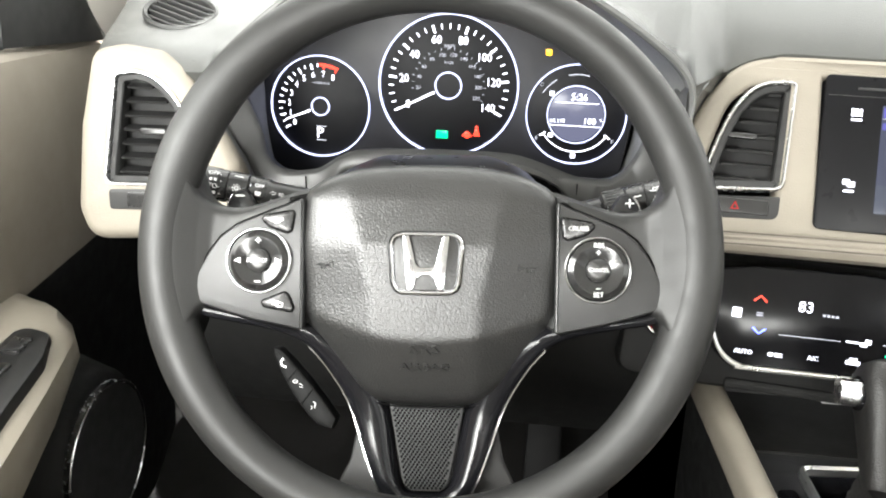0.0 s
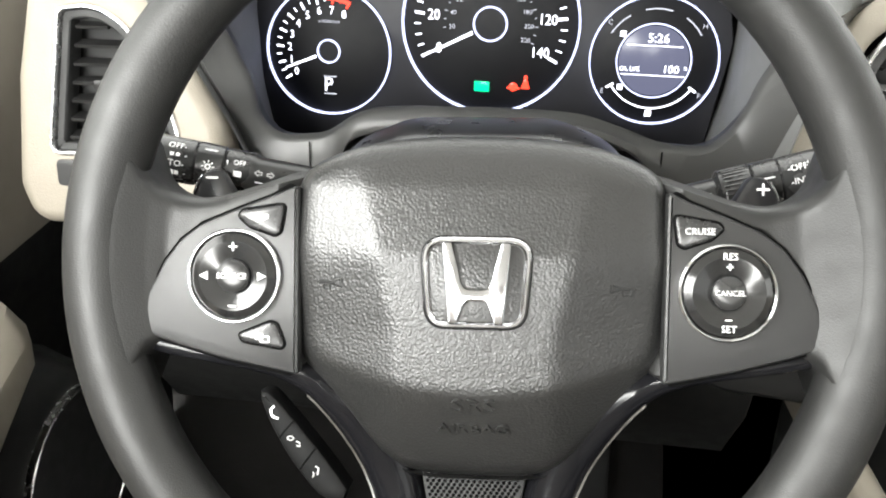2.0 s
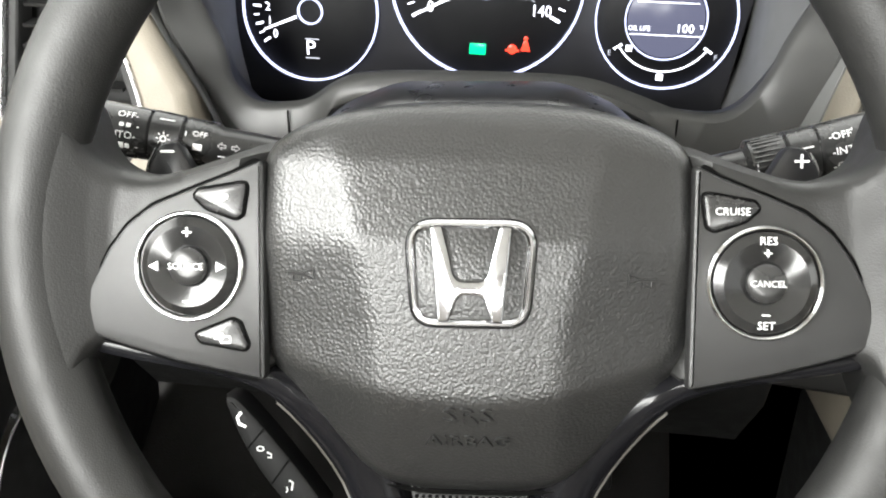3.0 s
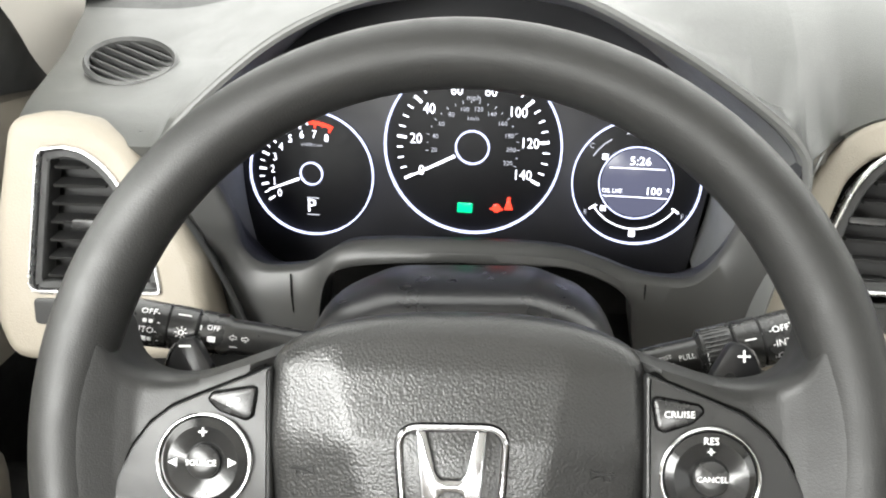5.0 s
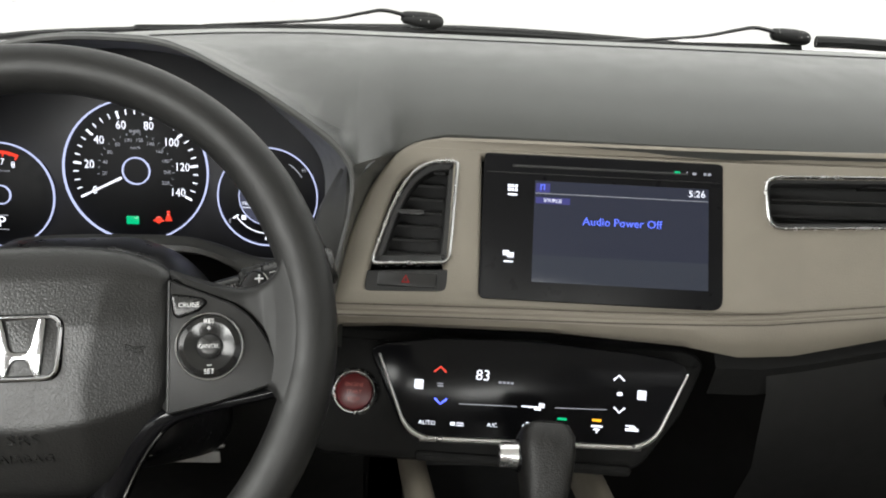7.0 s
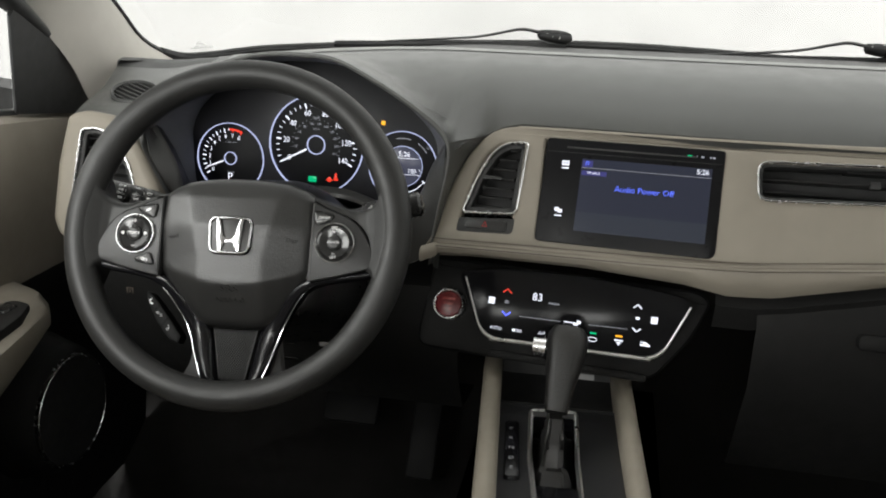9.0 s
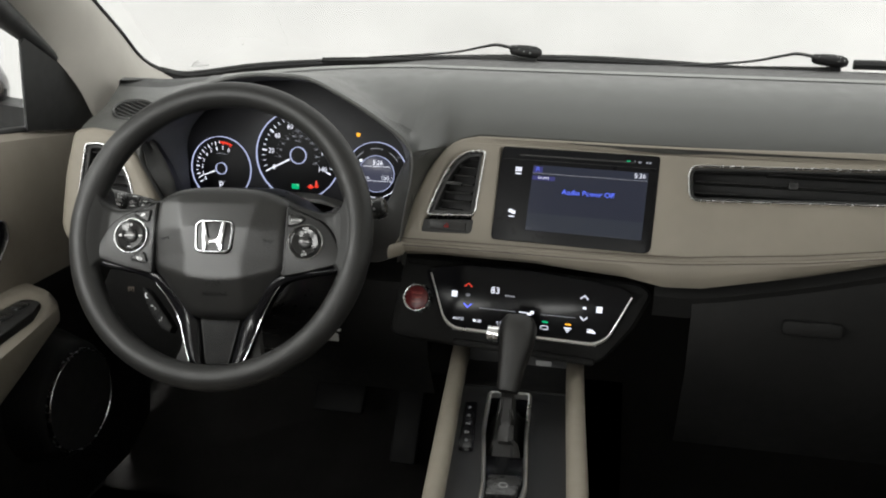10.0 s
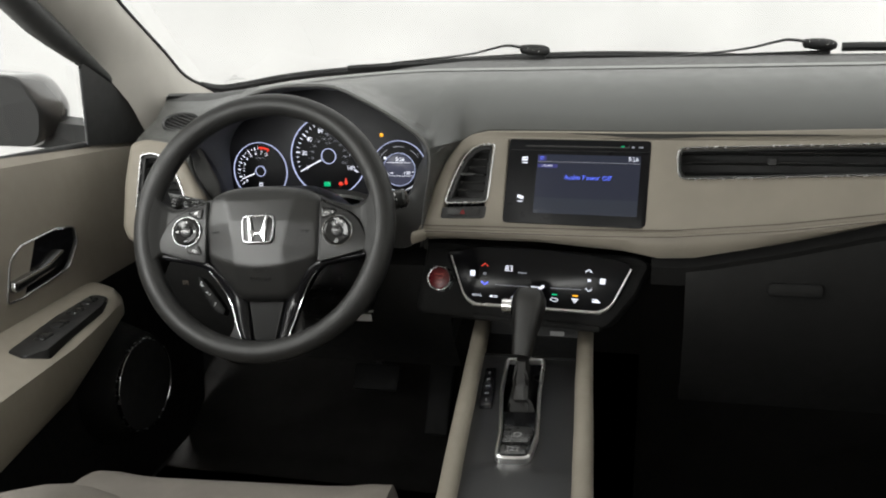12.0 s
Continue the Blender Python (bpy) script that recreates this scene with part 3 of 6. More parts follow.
def dash_profile(x):
    """The (y, z) run of the dashboard's top at x, from the face back to the glass, the hood over the instruments included."""
    w = lerp(CREST, x)
    inside = -0.2215 <= x <= 0.1865
    s = min(max((x - 0.1864) / 0.038, 0), 1)
    y0 = 0.2195 if inside else (0.222 if x < 0 else 0.2195 + 0.049 * s)
    y1 = 0.80 * (1 - w) + 0.90 * w
    end = max(abs(x - 0.36) - 0.50, 0)
    out = []
    for k, u in enumerate([0, 0.002, 0.012, 0.03, 0.06, 0.09, 0.12, 0.16, 0.20, 0.24, 0.28, 0.31, 0.33, 0.345, 0.355, 0.362, 0.368, 0.375, 0.39, 0.42, 0.50, 0.62, 0.80, 1.0]):
        y = y0 + (y1 - y0) * u
        if not inside and x > 0:
            yi = float(np.interp(k, [0, 1, 2, 3, 4, 6, 8, 10, 11, 12, 13, 14, 15, 16, 17, 18, 20, 22, 23], [0.2195, 0.2205, 0.228, 0.245, 0.27, 0.32, 0.37, 0.42, 0.445, 0.456, 0.463, 0.468, 0.472, 0.476, 0.48, 0.50, 0.60, 0.80, y1]))
            y = float(np.interp(k, [0, 1, 2, 3, 4, 6, 8, 10, 11, 12, 13, 14, 15, 16, 17, 18, 20, 22, 23], [0.2685, 0.2695, 0.273, 0.283, 0.302, 0.34, 0.38, 0.42, 0.445, 0.456, 0.463, 0.468, 0.472, 0.476, 0.48, 0.50, 0.60, 0.80, y1]))
            y = yi * (1 - s) + y * s
        elif inside:
            y = float(np.interp(k, [0, 1, 2, 3, 4, 6, 8, 10, 11, 12, 13, 14, 15, 16, 17, 18, 20, 22, 23], [0.2195, 0.2205, 0.228, 0.245, 0.27, 0.32, 0.37, 0.42, 0.445, 0.456, 0.463, 0.468, 0.472, 0.476, 0.48, 0.50, 0.60, 0.80, y1]))
        za = lerp(LEFT, y)
        zb = lerp(RIGHT, y) - max(0, 0.2685 - y) * 0.7
        z = za * (1 - w) + zb * w
        if -0.235 < x < 0.26:
            a = lerp(CROWN, x) + 0.001 - 0.10 * max(0, y - 0.23) - 0.3 * max(0, y - 0.40) - 1.2 * max(0, x - 0.195)
            z = lerp(CROWN, x) if k == 0 and inside else 0.5 * (z + a + math.sqrt((z - a) ** 2 + 0.00006 + 0.00006 * min(1, max(0, (x - 0.15) / 0.05))))
        if not inside and 0 < x < 0.262 and k < 5:
            lip = lerp([(0.1865, 0.846), (0.203, 0.844), (0.222, 0.847), (0.24, 0.858), (0.262, 0.866)], x)
            e = min(max((x - 0.1864) / 0.035, 0), 1)
            e = e * e * (3 - 2 * e)
            z = lip + (z - lip) * (0.0 if k == 0 else 1 - (1 - (0.0, 0.08, 0.5, 0.8, 0.95)[k]) * e)
            if k == 0:
                y, z = y + 0.007 * e, z - 0.016 * e
        elif k == 0 and not inside:
            y, z = y + 0.006, z - 0.016
        if not inside and x > 0:
            y += bend(x) * min(1.0, max(0.0, (x - 0.1864) / 0.030)) * min(1.0, max(0.0, 1 - (y - 0.259) / 0.16))
        out.append((y - (0.5 * end * end + 0.10 * end) * (y > 0.5), z))
    return out


def vent_outline(low, lx, rx, g):
    """The vent's outline: straight right side, curved left side; g widens it."""
    arc = curve([(0.262, fz(0.8455 + g)), (0.2485, fz(0.8435 + g)), (0.2355 - 0.5 * g, fz(0.8365 + g)), (0.2235 - g, fz(0.8225 + g)), (0.2135 - g, fz(0.801)), (0.2055 - g, fz(0.777))])
    pts = [(lx, fz(low)), (rx, fz(low + 0.004)), (0.2745 + g, fz(0.8455 + g))] + [tuple(p) for p in arc]
    return rounded(pts, [0.007, 0.010, 0.006] + [0] * len(arc), 6)


VENT_HOLE = vent_outline(0.735, 0.194, 0.2705, 0.003)
SCREEN_HOLE = rounded([(0.2955, fz(0.7345)), (0.5105, fz(0.7345)), (0.5105, fz(0.8545)), (0.2955, fz(0.8545))], [0.008, 0.012, 0.006, 0.006])
PVENT_HOLE = rounded([(0.552, fz(0.800)), (0.93, fz(0.812)), (1.06, fz(0.818)), (1.06, fz(0.852)), (0.93, fz(0.855)), (0.549, fz(0.846))], [0.016, 0, 0.01, 0.01, 0, 0.016])
STITCH = [(0.165, 0.722), (0.30, 0.725), (0.42, 0.727), (0.55, 0.731), (0.70, 0.743), (0.83, 0.759), (1.0, 0.782), (1.15, 0.80)]
LOWER = [(0.165, 0.700), (0.22, 0.705), (0.36, 0.706), (0.48, 0.698), (0.53, 0.688), (0.58, 0.690), (0.70, 0.715), (0.83, 0.747), (1.0, 0.774), (1.15, 0.79)]


def dashboard():
    root = thing("dashboard", pose(0.36, 0.4, 0.5), "charcoal and warm grey dashboard with stitched leatherette band", "dashboard")
    off = Matrix.Translation((-0.36, -0.4, -0.5))

    def put(bm, base=None):
        bmesh.ops.transform(bm, matrix=off @ (base or Matrix()), verts=bm.verts)
        return bm
    xs = np.concatenate([np.linspace(-0.44, -0.24, 9), np.linspace(-0.228, -0.2225, 2), np.linspace(-0.2214, -0.12, 14), np.linspace(-0.10, 0.08, 10), np.linspace(0.095, 0.1864, 14), [0.1875, 0.192, 0.198, 0.205, 0.212, 0.22, 0.23, 0.24], np.linspace(0.25, 0.40, 9), np.linspace(0.43, 1.18, 16)])
    rings = []
    for x in xs:
        ring = [(x, *p) for p in dash_profile(x)]
        if x < -0.24:
            s = (-0.24 - x) / 0.20
            ring = [(-0.24 + s * (-0.315 - 0.26 * (y - 0.2) + 0.24), y, z) for _, y, z in ring]
        rings.append(ring)
    rings.insert(0, [(x - 0.004, y + 0.002, z - 0.015) for x, y, z in rings[0]])
    rings.insert(0, [(x, y, z - 0.09) for x, y, z in rings[0]])
    part("upper_pad", put(loft([r[:16] for r in rings], closed=False)), SOFT, root, "charcoal soft-grained dashboard top")
    # added strip that paints the bright highlight along the crest
    part("crest_highlight", put(loft([[(x, y, z + 0.0012) for x, y, z in r[11:16]] for r in rings if -0.20 < r[0][0] < 1.12], closed=False)), CRESTGLEAM, root, "highlight along the dashboard crest, painted as a paler strip")
    part("demister_strip", put(loft([r[15:] for r in rings], closed=False)), HARD, root, "darker strip below the windscreen")
    # hood over the instruments
    n = 6
    arch = smooth_path([(x, z, 0) for x, z in ARCH], n)
    inner = smooth_path([(x, z, 0) for x, z in INNER], n)

    hood = loft([[(p.x, 0.364, p.y) for p in inner], [(p.x, 0.30, p.y) for p in inner], [(a.x * 0.8 + b.x * 0.2, 0.236, a.y * 0.8 + b.y * 0.2 - 0.001) for a, b in zip(arch, inner)],
                 [(p.x * 0.985 - 0.0004, 0.2205, p.y - 0.004) for p in arch], [(p.x * 0.992 - 0.0002, 0.2185, p.y - 0.0015) for p in arch], [(p.x, 0.2195, p.y) for p in arch]], closed=False)
    seam = [((a.x * 0.86 + b.x * 0.14), 0.2305, (a.y * 0.86 + b.y * 0.14) - 0.0022) for a, b in zip(arch, inner)][18:-18]
    part("hood_seam", put(tube(seam, 0.0009, 6)), LIP, root, "raised seam inside the hood's edge")
    part("instrument_hood", put(hood), HOODHAZE, root, "charcoal hood arched over the instruments")
    # cheeks between the hood and the face band, and between the hood and the side pod
    rings = []
    for z, xa, xb in ((0.848, 0.186, 0.228), (0.842, 0.187, 0.222), (0.815, 0.187, 0.203), (0.775, 0.179, 0.186), (0.735, 0.172, 0.177), (0.69, 0.165, 0.176)):
        yb = 0.201 + (z - 0.7375) * math.tan(radians(FT)) + 0.004 + bend(xb)
        rings.append([(xa, 0.2195, z), (xa + 0.002, 0.228, z), ((xa + xb) / 2, 0.5 * (0.226 + yb) + 0.008, z), (xb - 0.003, yb + 0.006, z), (xb + 0.004, yb, z)])
    part("hood_cheek", put(loft(rings, closed=False)), SOFT, root, "charcoal side of the hood")
    rings = []
    for z, xa, xb in ((0.846, -0.215, -0.240), (0.83, -0.222, -0.243), (0.80, -0.213, -0.225), (0.76, -0.192, -0.200), (0.715, -0.172, -0.186), (0.69, -0.165, -0.18)):
        rings.append([(xa, 0.2195, z), (xa - 0.002, 0.228, z), ((xa + xb) / 2, 0.236, z), (xb + 0.003, 0.232, z), (xb - 0.006, 0.236, z)])
    part("hood_cheek", put(loft(rings, closed=False)), SOFT, root, "charcoal side of the hood")
    # warm grey face with openings
    top = [(0.176, 0.735), (0.186, 0.775), (0.203, 0.815), (0.222, 0.842), (0.240, 0.855), (0.262, 0.860), (0.30, 0.862), (0.60, 0.864), (0.83, 0.868), (1.0, 0.866), (1.14, 0.86)]
    up = smooth_path([(x, fz(z), 0) for x, z in top], 5)
    low = [Vector((x, fz(lerp(STITCH, x)), 0)) for x in np.linspace(1.14, 0.168, 40)]
    outer = [Vector((p.x, p.y)) for p in up] + [Vector((p.x, p.y)) for p in low]
    bm = holed(outer[::-1], [VENT_HOLE[::-1], SCREEN_HOLE[::-1], PVENT_HOLE[::-1]], 0.0, 0.02, 0.0045)
    bmesh.ops.transform(bm, matrix=FASCIA, verts=bm.verts)
    part("face_band", put(bent(bm)), TAN, root, "warm grey leatherette dashboard band")
    # padded roll below the stitched seam
    rings = []
    for x in np.linspace(0.160, 1.15, 60):
        zs, zl = lerp(STITCH, x), lerp(LOWER, x)
        ys = 0.201 + (zs - 0.7375) * math.tan(radians(FT))
        h = zs - zl
        rings.append([(x, ys + 0.006, zs - 0.0005), (x, ys - 0.001, zs - 0.003), (x, ys - 0.005, zs - 0.25 * h - 0.001), (x, ys - 0.004, zs - 0.6 * h), (x, ys + 0.003, zs - 0.9 * h), (x, ys + 0.015, zl), (x, ys + 0.05, zl + 0.002)])
    part("padded_roll", put(bent(loft(rings, closed=False))), TAN, root, "warm grey padded lower edge")
    for k, dz in enumerate((0.0055, -0.004)):
        pts = [(x, 0.201 + (lerp(STITCH, x) - 0.7375) * math.tan(radians(FT)) - (0.0035 if k == 0 else 0.0055), lerp(STITCH, x) + dz) for x in np.linspace(0.17, 1.13, 70)]
        part("stitching", put(bent(tube(pts, 0.0007, 5))), THREAD, root, "dark stitched seam")
    # dark lower dashboard: driver's knee panel and passenger side
    rings = []
    for x in np.linspace(-0.318, 0.20, 14):
        rings.append([(x, 0.36, 0.67), (x, 0.28, 0.665), (x, 0.252, 0.65), (x, 0.252, 0.61), (x, 0.275, 0.52), (x, 0.33, 0.44), (x, 0.45, 0.42)])
    knee = part("knee_panel", put(loft(rings, closed=False)), LOWER_PLASTIC, root, "black driver knee panel")
    for x0, z0, x1, z1 in ((-0.278, 0.604, -0.268, 0.6055), (-0.278, 0.597, -0.2765, 0.604), (-0.2695, 0.597, -0.268, 0.604), (-0.2738, 0.598, -0.2722, 0.603)):
        part("panel_mark", put(bars([(x0, z0, x1, z1)], 0.001, 0.002), plane_frame((0, 0.2535, 0), 0)), THREAD, knee)
    low = plane_frame((0, 0.2655, 0.549), -14)
    part("sticker", put(plate(rounded([(0.004, -0.007), (0.062, -0.007), (0.062, 0.007), (0.004, 0.007)], 0.002, 3), 0.0, 0.0016, 0.0002), low), PRINT, knee, "pale blank sticker")
    part("sticker", put(plate(rounded([(0.040, 0.011), (0.066, 0.012), (0.068, 0.016), (0.042, 0.015)], 0.001, 2), 0.0, 0.0016, 0.0002), low), PRINT, knee, "pale narrow sticker")
    for x0, x1, y0, y1 in ((-0.078, -0.030, -0.0360, -0.0325), (-0.074, -0.060, -0.0080, -0.0062), (-0.046, -0.032, -0.0085, -0.0067)):
        part("bracket_edge", put(box(x0, x1, y0, y1, 0.0, 0.003, 0.0006), low), CHROMEDIM, knee, "bare metal bracket edge")
    rings = []
    for x in np.linspace(0.52, 1.16, 16):
        zl = lerp(LOWER, x)
        rings.append([(x, 0.30, zl + 0.004), (x, 0.235, zl - 0.004), (x, 0.222, zl - 0.018), (x, 0.235, zl - 0.05)])
    part("lower_shelf", put(loft(rings, closed=False)), LOWER_PLASTIC, root, "black ledge above the glovebox")
    rings = []
    for x in np.linspace(0.57, 1.10, 12):
        zl = lerp(LOWER, x) - 0.022
        rings.append([(x, 0.25, zl), (x, 0.226, zl - 0.003), (x, 0.220, zl - 0.02), (x, 0.225, zl - 0.10), (x, 0.25, 0.52), (x, 0.30, 0.42), (x, 0.40, 0.40)])
    lid = part("glovebox_lid", put(loft(rings, closed=False)), LOWER_PLASTIC, root, "black glovebox lid")
    part("glovebox_handle", put(box(0.684, 0.760, -0.010, 0.010, 0.0, 0.010, 0.004), plane_frame((0, 0.222, 0.645), 8)), LOWER_PLASTIC, lid)
    return root



# ---- air vents ----
def slats_in(root, outline, rows, z, material=SLAT, lean=0.0035, width=0.012, gap=0.003):
    """Level slats across an outline, clipped to its width row by row."""
    ys = [p.y for p in outline]
    lo, hi = min(ys), max(ys)
    for k in range(rows):
        y = lo + (hi - lo) * (k + 0.5) / rows
        xs = []
        n = len(outline)
        for i in range(n):
            a, b = outline[i - 1], outline[i]
            if (a.y - y) * (b.y - y) < 0:
                xs.append(a.x + (b.x - a.x) * (y - a.y) / (b.y - a.y))
        if len(xs) < 2:
            continue
        x0, x1 = min(xs) + gap, max(xs) - gap
        bm = loft([[(x, y - 0.0012, z), (x, y + lean * 0.2, z + 0.0012), (x, y + lean + 0.001, z - width), (x, y + lean - 0.001, z - width)] for x in (x0, x1)], cap0=True, cap1=True)
        part("slat", bm, material, root)


def centre_vent():
    root = thing("air_vent", CENTRE, "dark louvred air vent with thin chrome surround", "air vent", "dashboard air vents")
    out = vent_outline(0.7570, 0.1990, 0.271, 0.0)
    part("chrome_surround", frame_ring(out, inset(out, 0.0030), -0.012, 0.0035, 0.0011), CHROME, root, "thin chrome surround")
    core = inset(out, 0.0030)
    part("housing", frame_ring(core, inset(core, 0.006), -0.020, -0.001, 0.001), DEEP, root)
    part("backing", plate(core, -0.030, -0.024, 0.0005), DEEP, root)
    slats_in(root, inset(core, 0.006), 7, -0.003)
    part("slider_tab", box(0.222, 0.246, fz(0.7995), fz(0.8035), -0.006, 0.001, 0.001), BUTTON, root, "dark adjuster tab")
    hz = rounded([(0.1965, fz(0.7365)), (0.2690, fz(0.7385)), (0.2695, fz(0.7570)), (0.1985, fz(0.7530))], [0.005, 0.008, 0.002, 0.002])
    b = thing("hazard_switch", CENTRE, "black hazard switch below the centre vent", "switch")
    part("housing", plate(hz, -0.015, 0.0, 0.001), DEEP, b)
    part("key", box(0.208, 0.260, fz(0.7415), fz(0.7530), -0.001, 0.002, 0.001), SLAT, b)
    tri = [Vector((0.229, fz(0.7445))), Vector((0.2365, fz(0.7445))), Vector((0.2328, fz(0.7510)))]
    part("triangle_mark", frame_ring(tri, inset(tri, 0.0010), 0.0015, 0.0022, 0.0001), DIMRED, b, "dim red triangle")


def passenger_vent():
    root = thing("air_vent", FASCIA @ pose(0, 0, 0), "long dark air vent strip with thin chrome surround", "air vent", "dashboard air vents")
    out = inset(PVENT_HOLE, 0.001)
    part("chrome_surround", frame_ring(out, inset(out, 0.0022), -0.012, 0.003, 0.0008), CHROME, root, "thin chrome surround")
    core = inset(out, 0.0022)
    part("housing", frame_ring(core, inset(core, 0.004), -0.018, -0.002, 0.001), DEEP, root)
    part("backing", plate(core, -0.045, -0.035, 0.0005), DEEP, root)
    slats_in(root, inset(core, 0.005), 3, -0.008, lean=0.002, width=0.02)
    for x in (0.682, 0.86, 1.0):
        part("slider_tab", box(x - 0.006, x + 0.006, fz(0.823), fz(0.831), -0.008, -0.001, 0.001), SATIN, root, "grey adjuster tab")


def side_vent():
    """Vent at the driver's door, in its warm grey pod."""
    fr = plane_frame((0.006, 0.214, 0.757), 14, yaw=4)
    root = thing("air_vent", fr, "dark louvred vent in warm grey pod beside the door", "air vent", "dashboard air vents")
    L = [(-0.330, -0.060), (-0.194, -0.054), (-0.203, 0.008), (-0.232, 0.062), (-0.250, 0.085), (-0.270, 0.099), (-0.300, 0.103), (-0.324, 0.098), (-0.335, 0.036), (-0.339, -0.036)]
    outer = inset(rounded(L, [0.02, 0.01, 0.01, 0.02, 0.02, 0.02, 0.02, 0.012, 0.02, 0.02], 5), 0.006)
    arc = curve([(-0.226, 0.006), (-0.2335, 0.031), (-0.244, 0.053), (-0.258, 0.072), (-0.2735, 0.083), (-0.288, 0.0865)])
    hole = rounded([(-0.319, -0.0165), (-0.222, -0.0145)] + [tuple(p) for p in arc] + [(-0.308, 0.084)], [0.010, 0.006] + [0] * len(arc) + [0.010], 5)
    part("pod", holed(outer, [hole], 0.0, 0.06, 0.010, 0.002), TAN, root, "warm grey leatherette pod")
    part("chrome_surround", frame_ring(inset(hole, 0.0015), inset(hole, 0.0040), -0.012, 0.002, 0.0008), CHROME, root, "thin chrome surround")
    core = inset(hole, 0.0040)
    part("housing", frame_ring(core, inset(core, 0.006), -0.02, -0.003, 0.001), DEEP, root)
    part("backing", plate(core, -0.034, -0.028, 0.0005), DEEP, root)
    slats_in(root, inset(core, 0.006), 7, -0.005)
    part("slider_tab", box(-0.285, -0.262, 0.030, 0.036, -0.008, -0.001, 0.001), BUTTON, root)
    part("blank_panel", plate(rounded([(-0.312, -0.036), (-0.235, -0.034), (-0.235, -0.016), (-0.313, -0.018)], 0.004), -0.005, 0.0015, 0.001), HARD, root, "dark blank switch panel")
    part("blank_key", box(-0.296, -0.240, -0.0330, -0.0200, 0.001, 0.0028, 0.001), BUTTON, root)


def round_vent():
    fr = Matrix.Translation((-0.2835, 0.322, 0.8715)) @ Matrix.Rotation(radians(20), 4, "X") @ Matrix.Rotation(radians(-28), 4, "Z")
    root = thing("demister_vent", fr, "small oval dark demister vent in the dashboard top", "air vent")
    o = circle(0, 0, 0.0410, 40, 0.0310)
    part("surround", frame_ring(o, inset(o, 0.0045), -0.014, 0.0040, 0.0022), LIP, root)
    part("backing", plate(inset(o, 0.004), -0.016, -0.010, 0.0005), DEEP, root)
    for k in range(6):
        y = -0.0200 + k * 0.008
        w = 0.0370 * math.sqrt(max(0, 1 - (y / 0.0275) ** 2))
        part("slat", box(-w, w, y - 0.0012, y + 0.0012, -0.010, 0.0010, 0.0006), HARD, root)


